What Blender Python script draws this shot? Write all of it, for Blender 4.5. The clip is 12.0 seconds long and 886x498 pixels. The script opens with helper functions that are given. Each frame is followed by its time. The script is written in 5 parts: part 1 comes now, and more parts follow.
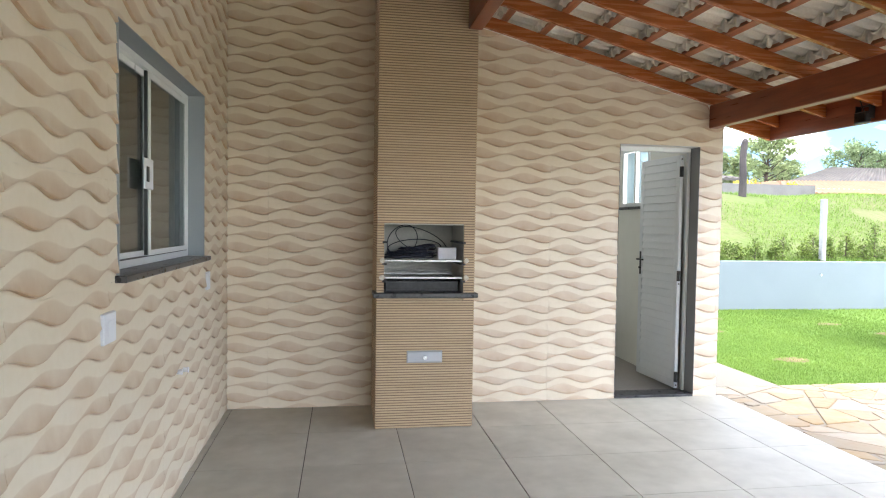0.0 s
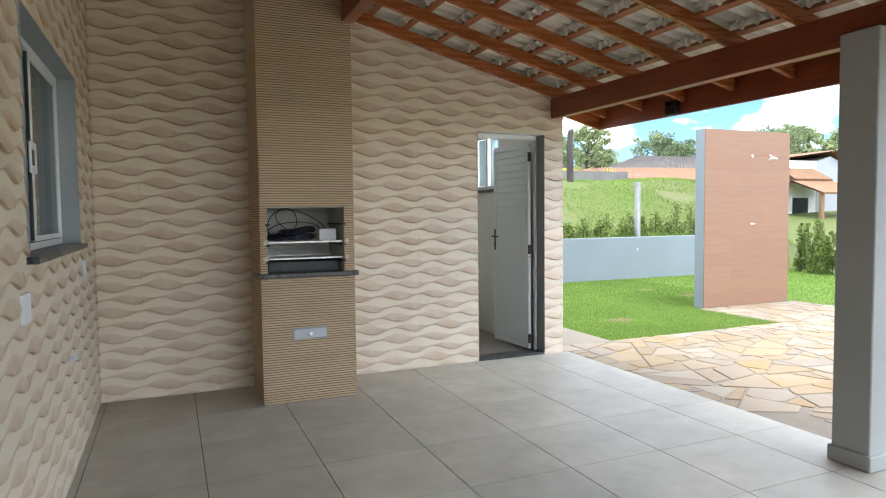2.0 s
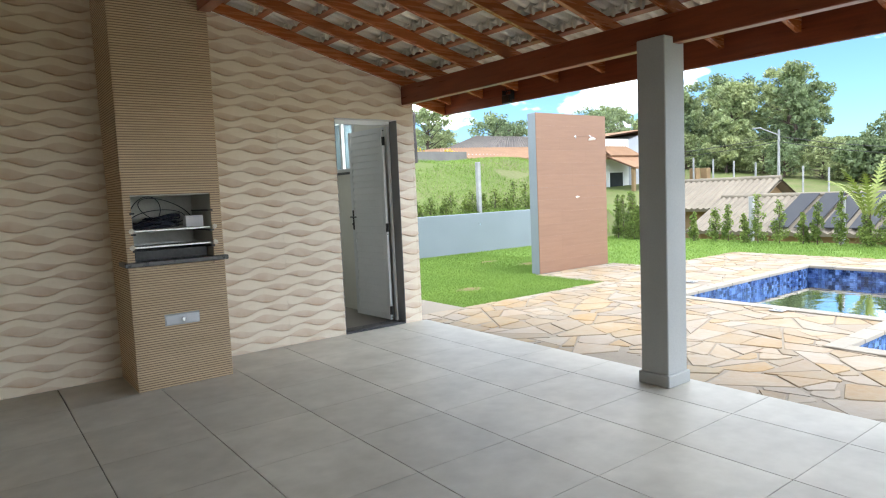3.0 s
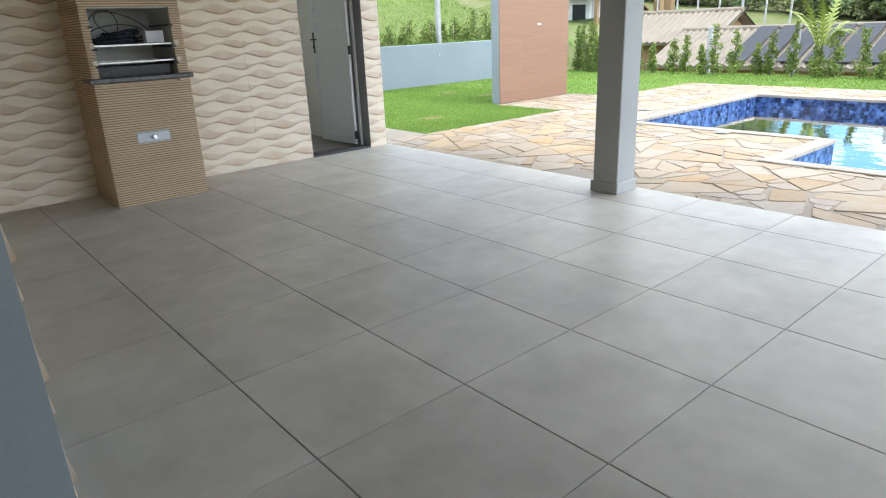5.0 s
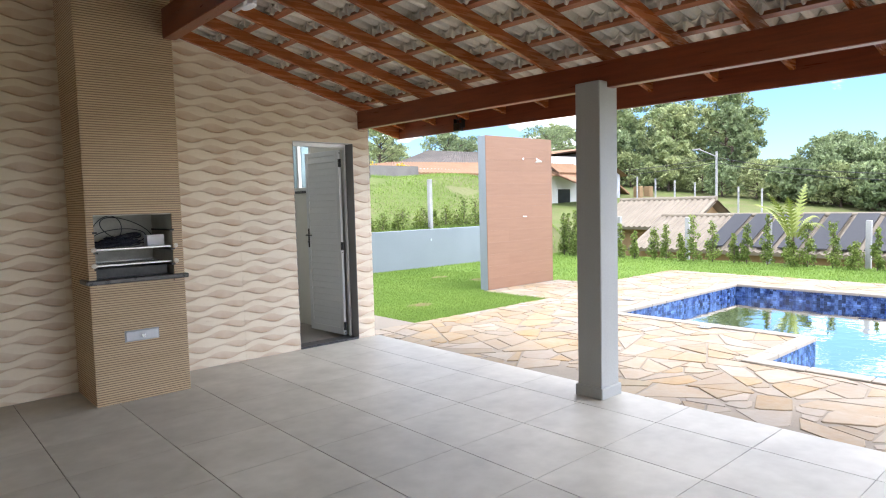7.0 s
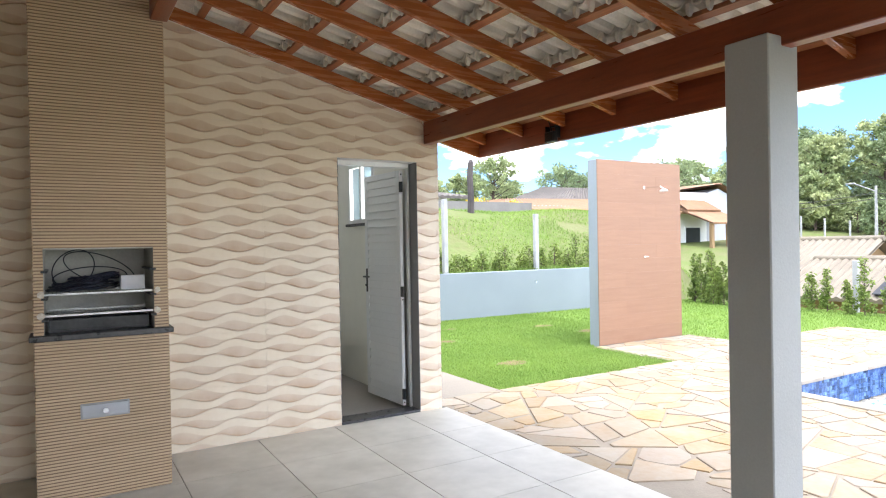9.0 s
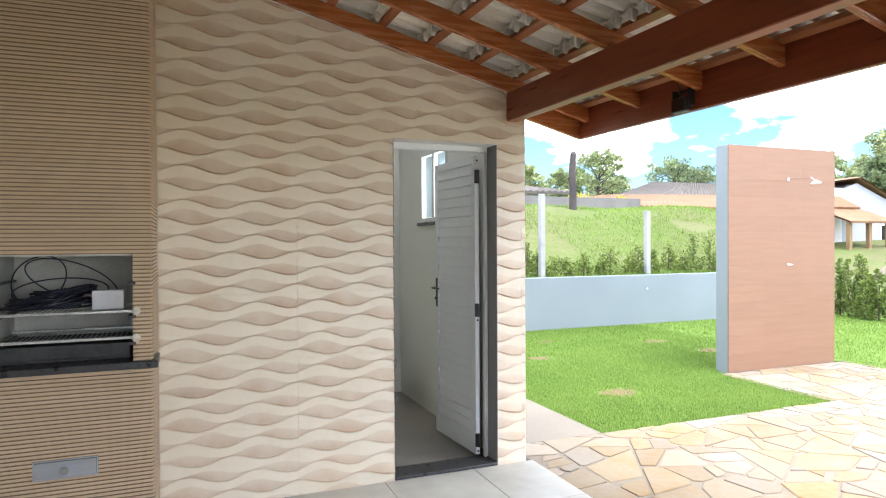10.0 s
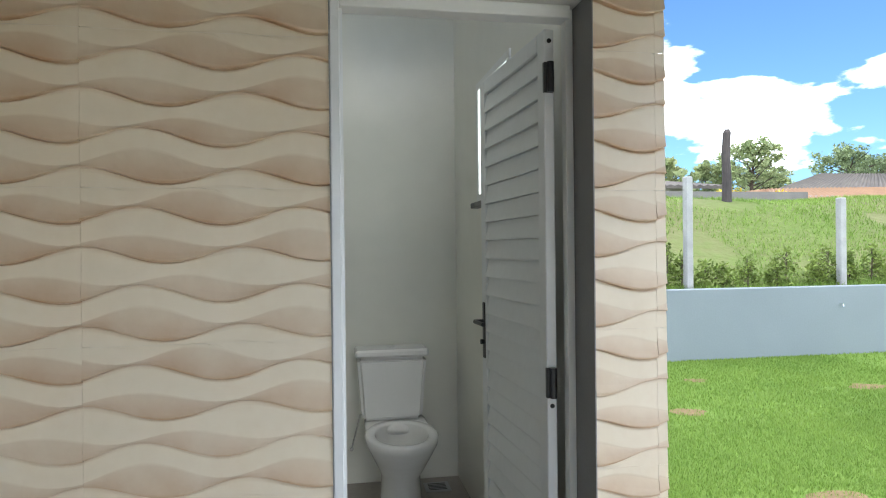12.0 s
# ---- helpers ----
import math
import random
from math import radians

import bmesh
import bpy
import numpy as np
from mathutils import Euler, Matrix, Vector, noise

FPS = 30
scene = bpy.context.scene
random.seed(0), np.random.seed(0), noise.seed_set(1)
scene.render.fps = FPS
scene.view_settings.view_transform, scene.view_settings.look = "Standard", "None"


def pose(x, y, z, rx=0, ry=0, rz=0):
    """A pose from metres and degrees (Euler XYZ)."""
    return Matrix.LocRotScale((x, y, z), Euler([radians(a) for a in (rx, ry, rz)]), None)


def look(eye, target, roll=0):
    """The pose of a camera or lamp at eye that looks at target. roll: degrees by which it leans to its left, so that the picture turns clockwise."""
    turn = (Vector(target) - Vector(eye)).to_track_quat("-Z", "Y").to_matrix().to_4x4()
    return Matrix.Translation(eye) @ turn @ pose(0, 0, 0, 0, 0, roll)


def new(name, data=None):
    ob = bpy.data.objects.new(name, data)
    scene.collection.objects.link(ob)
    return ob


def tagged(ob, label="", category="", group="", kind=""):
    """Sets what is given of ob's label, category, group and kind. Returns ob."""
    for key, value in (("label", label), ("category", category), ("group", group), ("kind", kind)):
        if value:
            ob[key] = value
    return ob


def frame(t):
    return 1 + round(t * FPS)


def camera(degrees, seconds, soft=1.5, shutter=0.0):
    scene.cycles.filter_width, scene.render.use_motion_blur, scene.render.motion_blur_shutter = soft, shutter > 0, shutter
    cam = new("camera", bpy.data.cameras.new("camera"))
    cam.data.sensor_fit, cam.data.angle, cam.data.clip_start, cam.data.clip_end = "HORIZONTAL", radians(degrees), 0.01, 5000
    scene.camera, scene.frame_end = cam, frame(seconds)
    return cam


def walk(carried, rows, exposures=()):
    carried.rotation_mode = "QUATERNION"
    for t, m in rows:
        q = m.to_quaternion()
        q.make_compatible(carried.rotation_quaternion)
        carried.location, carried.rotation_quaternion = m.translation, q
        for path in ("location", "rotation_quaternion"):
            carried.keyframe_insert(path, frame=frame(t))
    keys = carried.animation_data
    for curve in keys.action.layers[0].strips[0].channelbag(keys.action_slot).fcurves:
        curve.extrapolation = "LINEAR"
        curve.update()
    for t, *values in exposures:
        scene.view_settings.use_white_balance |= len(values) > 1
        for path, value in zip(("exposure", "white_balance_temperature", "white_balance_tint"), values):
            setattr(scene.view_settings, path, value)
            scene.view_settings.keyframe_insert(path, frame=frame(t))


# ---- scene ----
cam = camera(69.7, 12.0, soft=1.1)
PATH = [
    (0, (0.863, 0.47, 1.43), (1.176, 2.444, 1.356), 0.9),
    (0.5, (0.829, 0.243, 1.418), (1.13, 2.219, 1.34), 1.2),
    (1, (0.74, 0.057, 1.383), (1.084, 2.025, 1.294), 1.1),
    (1.5, (0.607, 0.071, 1.362), (1.103, 2.006, 1.265), 0.6),
    (2, (0.514, 0.195, 1.36), (1.3, 2.031, 1.256), -0.6),
    (2.5, (0.349, 0.065, 1.36), (1.435, 1.739, 1.228), -1.4),
    (4.3, (-0.075, -0.32, 1.292), (1.197, 1.185, 0.95), -2.0),
    (4.5, (-0.074, -0.309, 1.261), (1.183, 1.182, 0.818), -2.0),
    (5, (-0.083, -0.306, 1.214), (1.137, 1.134, 0.555), -2.4),
    (5.5, (-0.055, -0.308, 1.227), (1.161, 1.115, 0.522), -2.4),
    (6, (-0.033, -0.31, 1.292), (1.211, 1.119, 0.65), -1.9),
    (6.5, (-0.055, -0.327, 1.385), (1.252, 1.146, 1.033), -1.4),
    (7, (-0.035, -0.342, 1.458), (1.287, 1.152, 1.316), -1.5),
    (8.8, (1.078, 0.511, 1.379), (2.147, 2.201, 1.381), -1.6),
    (9, (1.239, 0.714, 1.421), (2.268, 2.429, 1.408), -1.0),
    (9.5, (1.602, 1.211, 1.455), (2.493, 3.002, 1.435), -0.4),
    (10, (1.946, 1.695, 1.486), (2.69, 3.552, 1.464), -0.3),
    (10.5, (2.245, 2.284, 1.501), (2.929, 4.163, 1.486), -0.6),
    (11, (2.626, 2.794, 1.476), (3.244, 4.696, 1.467), -1.0),
    (11.5, (2.903, 3.308, 1.44), (3.425, 5.239, 1.44), -0.9),
    (12, (3.13, 3.824, 1.427), (3.478, 5.794, 1.422), -0.6),
]
walk(cam, [(t, look(eye, target, roll)) for t, eye, target, roll in PATH],
     exposures=[(0, 2.83, 6300, 12), (1.5, 2.5, 6300, 11), (2.5, 2.17, 6300, 9), (4.5, 2.22, 6200, 8), (5.5, 2.2, 6200, 8), (6.5, 2.24, 6250, 11), (7, 2.36, 6350, 15),
                (9.5, 2.58, 6350, 13), (10.5, 2.5, 6300, 11), (11.3, 2.38, 6250, 8), (12, 2.05, 6300, 8)])

# ---- world and light ----
SUN_DIR = Vector((0.06, -0.42, 0.885)).normalized()


def make_world():
    w = bpy.data.worlds.new("sky")
    scene.world = w
    w.use_nodes = True
    nt = w.node_tree
    nt.nodes.clear()
    out = nt.nodes.new("ShaderNodeOutputWorld")
    bg = nt.nodes.new("ShaderNodeBackground")
    sky = nt.nodes.new("ShaderNodeTexSky")
    sky.sky_type = "NISHITA"
    sky.sun_disc = False
    sky.sun_elevation = math.asin(SUN_DIR.z)
    sky.sun_rotation = math.atan2(SUN_DIR.x, SUN_DIR.y)
    sky.air_density, sky.dust_density, sky.ozone_density = 1.0, 0.6, 2.0
    tc = nt.nodes.new("ShaderNodeTexCoord")
    # broken cumulus over the whole dome
    mp = nt.nodes.new("ShaderNodeMapping")
    mp.inputs["Scale"].default_value = (1.0, 1.0, 2.4)
    mp.inputs["Location"].default_value = (1.7, 4.1, 0.9)
    n1 = nt.nodes.new("ShaderNodeTexNoise")
    n1.inputs["Scale"].default_value = 3.0
    n1.inputs["Detail"].default_value = 9.0
    n1.inputs["Roughness"].default_value = 0.52
    ramp = nt.nodes.new("ShaderNodeValToRGB")
    ramp.color_ramp.elements[0].position = 0.495
    ramp.color_ramp.elements[1].position = 0.60
    mix = nt.nodes.new("ShaderNodeMixRGB")
    mix.inputs["Color2"].default_value = (14.0, 14.0, 14.0, 1)
    nt.links.new(tc.outputs["Generated"], mp.inputs["Vector"])
    nt.links.new(mp.outputs["Vector"], n1.inputs["Vector"])
    nt.links.new(n1.outputs["Fac"], ramp.inputs["Fac"])
    nt.links.new(ramp.outputs["Color"], mix.inputs["Fac"])
    deep = nt.nodes.new("ShaderNodeMixRGB")
    deep.blend_type = "MULTIPLY"
    deep.inputs["Fac"].default_value = 1.0
    deep.inputs["Color2"].default_value = (0.23, 0.315, 0.41, 1)
    nt.links.new(sky.outputs["Color"], deep.inputs["Color1"])
    nt.links.new(deep.outputs["Color"], mix.inputs["Color1"])
    nt.links.new(mix.outputs["Color"], bg.inputs["Color"])
    bg.inputs["Strength"].default_value = 0.15
    nt.links.new(bg.outputs["Background"], out.inputs["Surface"])


make_world()
sun = new("sun", bpy.data.lights.new("sun", "SUN"))
sun.data.energy = 0.8
sun.data.angle = radians(36)
sun.data.color = (1.0, 0.96, 0.88)
sun.matrix_world = look(SUN_DIR * 50, (0, 0, 0))

# ---- materials ----
def surf(name, col, col2=None, rough=0.5, scale=2.0, fine=40.0, bump=0.05, metal=0.0, stretch=(1, 1, 1), rand=0.0, spec=0.5,
         dist=0.004, rough_var=0.12, contrast=0.5, island=False, hue=0.0):
    """A two-scale procedural surface in world metres."""
    m = bpy.data.materials.new(name)
    m.use_nodes = True
    nt = m.node_tree
    bsdf = nt.nodes["Principled BSDF"]
    col2 = col2 or tuple(c * 0.8 for c in col)
    geo = nt.nodes.new("ShaderNodeNewGeometry")
    mp = nt.nodes.new("ShaderNodeMapping")
    mp.inputs["Scale"].default_value = stretch
    nt.links.new(geo.outputs["Position"], mp.inputs["Vector"])
    n1 = nt.nodes.new("ShaderNodeTexNoise")
    n1.inputs["Scale"].default_value = scale
    n1.inputs["Detail"].default_value = 5.0
    n2 = nt.nodes.new("ShaderNodeTexNoise")
    n2.inputs["Scale"].default_value = fine
    n2.inputs["Detail"].default_value = 4.0
    for n in (n1, n2):
        nt.links.new(mp.outputs["Vector"], n.inputs["Vector"])
    add = nt.nodes.new("ShaderNodeMath")
    add.operation = "MULTIPLY_ADD"
    nt.links.new(n2.outputs["Fac"], add.inputs[0])
    add.inputs[1].default_value = 0.45
    nt.links.new(n1.outputs["Fac"], add.inputs[2])
    ramp = nt.nodes.new("ShaderNodeValToRGB")
    ramp.color_ramp.elements[0].position = 0.72 - contrast * 0.3
    ramp.color_ramp.elements[1].position = 0.72 + contrast * 0.3
    ramp.color_ramp.elements[0].color = (*col2, 1)
    ramp.color_ramp.elements[1].color = (*col, 1)
    nt.links.new(add.outputs[0], ramp.inputs["Fac"])
    last = ramp.outputs["Color"]
    if rand:
        oi = nt.nodes.new("ShaderNodeObjectInfo")
        src = oi.outputs["Random"] if not island else geo.outputs["Random Per Island"]
        mr = nt.nodes.new("ShaderNodeMapRange")
        mr.inputs["To Min"].default_value = 1 - rand
        mr.inputs["To Max"].default_value = 1 + rand
        nt.links.new(src, mr.inputs["Value"])
        hs = nt.nodes.new("ShaderNodeHueSaturation")
        nt.links.new(mr.outputs["Result"], hs.inputs["Value"])
        if hue:
            fr = nt.nodes.new("ShaderNodeMath")
            fr.operation = "MULTIPLY"
            fr.inputs[1].default_value = 7.31
            fc = nt.nodes.new("ShaderNodeMath")
            fc.operation = "FRACT"
            nt.links.new(src, fr.inputs[0])
            nt.links.new(fr.outputs[0], fc.inputs[0])
            ms = nt.nodes.new("ShaderNodeMapRange")
            ms.inputs["To Min"].default_value, ms.inputs["To Max"].default_value = 1 - hue, 1 + hue
            nt.links.new(fc.outputs[0], ms.inputs["Value"])
            nt.links.new(ms.outputs["Result"], hs.inputs["Saturation"])
        nt.links.new(last, hs.inputs["Color"])
        last = hs.outputs["Color"]
    nt.links.new(last, bsdf.inputs["Base Color"])
    rr = nt.nodes.new("ShaderNodeMapRange")
    rr.inputs["To Min"].default_value = max(0.02, rough - rough_var)
    rr.inputs["To Max"].default_value = min(1, rough + rough_var)
    nt.links.new(n1.outputs["Fac"], rr.inputs["Value"])
    nt.links.new(rr.outputs["Result"], bsdf.inputs["Roughness"])
    bsdf.inputs["Metallic"].default_value = metal
    bsdf.inputs["Specular IOR Level"].default_value = spec
    if bump:
        b = nt.nodes.new("ShaderNodeBump")
        b.inputs["Strength"].default_value = min(1, bump * 4)
        b.inputs["Distance"].default_value = dist
        nt.links.new(n2.outputs["Fac"], b.inputs["Height"])
        nt.links.new(b.outputs["Normal"], bsdf.inputs["Normal"])
    return m


def wave_material():
    """Satin ceramic: cream ground with tan printed ribbons; shade under each lip is put into the colour too."""
    m = surf("wave_ceramic", (0.775, 0.69, 0.545), (0.735, 0.64, 0.49), rough=0.42, scale=3, fine=30, bump=0.02, dist=0.001)
    nt = m.node_tree
    bsdf = nt.nodes["Principled BSDF"]
    base = bsdf.inputs["Base Color"].links[0].from_socket
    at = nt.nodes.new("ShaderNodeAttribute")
    at.attribute_name = "print_and_shade"
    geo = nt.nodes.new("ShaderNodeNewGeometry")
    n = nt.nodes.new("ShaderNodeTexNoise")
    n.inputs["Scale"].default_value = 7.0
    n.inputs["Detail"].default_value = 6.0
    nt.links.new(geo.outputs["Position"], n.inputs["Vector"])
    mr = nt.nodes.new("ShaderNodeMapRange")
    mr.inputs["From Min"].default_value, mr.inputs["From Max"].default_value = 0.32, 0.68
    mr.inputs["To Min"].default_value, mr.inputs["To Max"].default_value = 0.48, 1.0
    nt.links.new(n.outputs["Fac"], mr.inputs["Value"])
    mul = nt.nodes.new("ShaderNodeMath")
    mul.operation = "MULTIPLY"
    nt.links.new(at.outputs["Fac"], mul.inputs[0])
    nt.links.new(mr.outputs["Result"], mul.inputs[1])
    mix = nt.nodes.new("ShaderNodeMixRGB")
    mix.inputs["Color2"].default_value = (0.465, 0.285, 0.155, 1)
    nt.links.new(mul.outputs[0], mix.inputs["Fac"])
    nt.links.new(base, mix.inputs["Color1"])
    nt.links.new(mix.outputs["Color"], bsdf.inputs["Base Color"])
    return m


def glass(name, tint, rough=0.0):
    m = bpy.data.materials.new(name)
    m.use_nodes = True
    b = m.node_tree.nodes["Principled BSDF"]
    b.inputs["Base Color"].default_value = (*tint, 1)
    b.inputs["Roughness"].default_value = rough
    b.inputs["Transmission Weight"].default_value = 1.0
    b.inputs["IOR"].default_value = 1.45
    return m


def water_material():
    m = bpy.data.materials.new("pool_water")
    m.use_nodes = True
    nt = m.node_tree
    b = nt.nodes["Principled BSDF"]
    b.inputs["Base Color"].default_value = (0.35, 0.62, 0.88, 1)
    b.inputs["Roughness"].default_value = 0.02
    b.inputs["Transmission Weight"].default_value = 1.0
    b.inputs["IOR"].default_value = 1.33
    geo = nt.nodes.new("ShaderNodeNewGeometry")
    n = nt.nodes.new("ShaderNodeTexNoise")
    n.inputs["Scale"].default_value = 4.5
    n.inputs["Detail"].default_value = 3.0
    nt.links.new(geo.outputs["Position"], n.inputs["Vector"])
    bp = nt.nodes.new("ShaderNodeBump")
    bp.inputs["Strength"].default_value = 0.14
    bp.inputs["Distance"].default_value = 0.02
    nt.links.new(n.outputs["Fac"], bp.inputs["Height"])
    nt.links.new(bp.outputs["Normal"], b.inputs["Normal"])
    return m


M = {}
M["wave"] = wave_material()
M["grout"] = surf("tile_grout", (0.80, 0.73, 0.63), rough=0.8, fine=90)
M["plaster_gray"] = surf("gray_blue_paint", (0.33, 0.36, 0.37), (0.30, 0.33, 0.34), rough=0.6, scale=1.5, fine=120, bump=0.05, dist=0.002)
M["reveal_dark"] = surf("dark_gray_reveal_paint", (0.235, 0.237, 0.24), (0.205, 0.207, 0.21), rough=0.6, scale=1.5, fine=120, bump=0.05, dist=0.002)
M["post_paint"] = surf("light_gray_paint", (0.40, 0.41, 0.395), (0.36, 0.37, 0.355), rough=0.65, scale=1.2, fine=90, bump=0.08, dist=0.003)
M["plaster_white"] = surf("white_plaster", (0.72, 0.72, 0.69), (0.66, 0.66, 0.63), rough=0.7, scale=1.0, fine=80)
M["low_wall"] = surf("pale_blue_gray_paint", (0.215, 0.250, 0.275), (0.192, 0.224, 0.246), rough=0.7, scale=0.9, fine=50, bump=0.08, dist=0.004)
M["floor_tile"] = surf("taupe_porcelain", (0.555, 0.535, 0.465), (0.420, 0.402, 0.340), rough=0.50, spec=0.3, scale=2.6, fine=9, bump=0.012, dist=0.0015, rand=0.05, contrast=0.74)
M["floor_grout"] = surf("dark_floor_grout", (0.13, 0.12, 0.11), rough=0.9)
M["bath_tile"] = surf("white_bath_tile", (0.78, 0.775, 0.71), (0.74, 0.735, 0.67), rough=0.34, scale=0.8, fine=8, bump=0.0)
M["bath_floor"] = surf("brown_bath_floor", (0.33, 0.30, 0.27), (0.26, 0.24, 0.21), rough=0.4, scale=2.5)
M["granite"] = surf("dark_granite", (0.055, 0.053, 0.055), (0.03, 0.03, 0.032), rough=0.3, scale=30, fine=220, bump=0.01, dist=0.001)
M["rib"] = surf("ribbed_wood_ceramic", (0.64, 0.475, 0.305), (0.53, 0.38, 0.23), rough=0.5, scale=2.0, fine=16, bump=0.03, stretch=(1, 1, 9), dist=0.001, contrast=0.9)
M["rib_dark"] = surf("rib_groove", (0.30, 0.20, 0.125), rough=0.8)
M["wood_x"] = surf("varnished_rafter_wood", (0.37, 0.118, 0.032), (0.23, 0.064, 0.018), rough=0.27, scale=3, fine=30, bump=0.05, stretch=(1, 14, 14), rand=0.22, dist=0.002, contrast=0.9)
M["wood_y"] = surf("varnished_beam_wood", (0.25, 0.062, 0.022), (0.15, 0.034, 0.013), rough=0.32, scale=3, fine=30, bump=0.05, stretch=(14, 1, 14), rand=0.12, dist=0.002, contrast=0.9)
M["batten"] = surf("varnished_batten_wood", (0.38, 0.14, 0.052), (0.26, 0.085, 0.03), rough=0.4, scale=3, fine=30, bump=0.05, stretch=(14, 1, 14), rand=0.2, dist=0.002)
M["roof_tile"] = surf("gray_clay_roof_tile", (0.80, 0.76, 0.66), (0.66, 0.62, 0.52), rough=0.75, scale=5, fine=60, bump=0.08, rand=0.16, dist=0.003)
M["white_metal"] = surf("white_aluminium", (0.80, 0.81, 0.80), (0.77, 0.78, 0.77), rough=0.3, scale=1, fine=20, bump=0.0)
M["door_white"] = surf("white_painted_aluminium_door", (0.74, 0.76, 0.77), (0.70, 0.72, 0.73), rough=0.38, scale=1.5, fine=30, bump=0.01, dist=0.001)
M["black_metal"] = surf("black_metal", (0.02, 0.02, 0.022), rough=0.35, fine=60, bump=0.01)
M["steel"] = surf("polished_steel", (0.80, 0.80, 0.79), (0.74, 0.74, 0.73), rough=0.2, metal=1.0, fine=80, bump=0.0, rough_var=0.05)
M["brushed"] = surf("brushed_metal", (0.42, 0.43, 0.45), (0.36, 0.37, 0.39), rough=0.42, metal=0.6, stretch=(1, 1, 20), fine=60, bump=0.0)
M["chrome"] = surf("chrome", (0.86, 0.87, 0.88), (0.82, 0.83, 0.84), rough=0.16, metal=1.0, bump=0.0, rough_var=0.03)
M["window_glass"] = glass("window_glass", (0.80, 0.88, 0.85))
M["frosted_glass"] = glass("frosted_glass", (0.05, 0.078, 0.095), 0.35)
M["ceramic"] = surf("white_sanitary_ceramic", (0.80, 0.80, 0.79), (0.78, 0.78, 0.77), rough=0.08, bump=0.0, rough_var=0.04)
M["white_plastic"] = surf("white_plastic", (0.82, 0.83, 0.86), (0.79, 0.80, 0.83), rough=0.35, bump=0.0)
M["rail"] = surf("worn_steel_rail", (0.62, 0.62, 0.60), (0.40, 0.40, 0.39), rough=0.38, metal=0.85, scale=14, fine=80, bump=0.02)
M["wrap"] = surf("cream_paper_tape", (0.74, 0.69, 0.60), (0.58, 0.50, 0.40), rough=0.8, scale=40, fine=120, bump=0.2)
M["niche"] = surf("gray_refractory_render", (0.58, 0.57, 0.52), (0.47, 0.46, 0.42), rough=0.85, scale=5, fine=70, bump=0.1)
M["soot"] = surf("sooty_tray_metal", (0.06, 0.06, 0.06), (0.025, 0.025, 0.025), rough=0.5, scale=8)
M["cable"] = surf("navy_black_cable", (0.012, 0.014, 0.03), rough=0.4, bump=0.0)
M["box_white"] = surf("white_cardboard", (0.66, 0.66, 0.69), (0.60, 0.60, 0.63), rough=0.6)
M["stone"] = surf("cream_sandstone", (0.295, 0.250, 0.185), (0.270, 0.186, 0.102), rough=0.72, scale=2.6, fine=18, bump=0.12, rand=0.15, hue=0.28, dist=0.006, contrast=0.8)
M["stone_far"] = surf("cream_sandstone_far", (0.295, 0.250, 0.185), (0.270, 0.186, 0.102), rough=0.72, scale=2.6, fine=18, bump=0.12, rand=0.15, hue=0.28, dist=0.006, contrast=0.8, island=True)
M["stone_joint"] = surf("sandy_joint_mortar", (0.268, 0.228, 0.176), (0.23, 0.195, 0.15), rough=0.95, scale=6, fine=60, bump=0.1)
M["coping"] = surf("pool_coping_stone", (0.310, 0.277, 0.223), (0.266, 0.234, 0.180), rough=0.7, scale=2.5, fine=30, rand=0.1, bump=0.08)
M["concrete"] = surf("pale_concrete", (0.247, 0.214, 0.169), (0.210, 0.180, 0.143), rough=0.85, scale=1.2, fine=40, bump=0.1)
M["fence_post"] = surf("white_concrete_post", (0.360, 0.360, 0.360), (0.285, 0.285, 0.285), rough=0.8, scale=4, fine=50, bump=0.1)
M["shower_plank"] = surf("wood_look_porcelain", (0.262, 0.150, 0.094), (0.222, 0.120, 0.072), rough=0.5, scale=2.2, fine=18, bump=0.03, stretch=(1, 1, 10), rand=0.03, dist=0.001, contrast=0.9)
M["mosaic"] = surf("blue_glass_mosaic", (0.085, 0.150, 0.32), (0.008, 0.020, 0.085), rough=0.15, scale=16, fine=40, contrast=1.2, bump=0.0, rand=0.5)
M["pool_liner"] = surf("blue_pool_tile", (0.016, 0.052, 0.165), (0.011, 0.040, 0.13), rough=0.3, scale=2)
M["water"] = water_material()
M["grass"] = surf("grass_blades", (0.218, 0.325, 0.066), (0.158, 0.260, 0.048), rough=0.6, scale=0.8, fine=12, bump=0.0, spec=0.25, rand=0.16, island=True, contrast=0.7)
M["lawn"] = surf("lawn_turf", (0.168, 0.258, 0.058), (0.125, 0.20, 0.04), rough=0.9, scale=0.9, fine=25, bump=0.2, spec=0.1, dist=0.02, contrast=0.8)
M["soil"] = surf("dry_soil", (0.25, 0.175, 0.10), (0.185, 0.135, 0.07), rough=0.95, scale=9, fine=60, bump=0.3, spec=0.1, dist=0.01, contrast=0.9)
M["field"] = surf("meadow_ground", (0.112, 0.160, 0.042), (0.160, 0.150, 0.078), rough=0.95, scale=0.35, fine=6, bump=0.25, spec=0.1, dist=0.05, contrast=0.8)
M["leaf"] = surf("tree_leaves", (0.36, 0.40, 0.19), (0.21, 0.27, 0.12), rough=0.6, scale=0.25, fine=3, bump=0.0, rand=0.35, island=True, spec=0.3)
M["leaf_dark"] = surf("dark_tree_leaves", (0.24, 0.30, 0.15), (0.14, 0.19, 0.09), rough=0.6, scale=0.25, fine=3, bump=0.0, rand=0.35, island=True, spec=0.3)
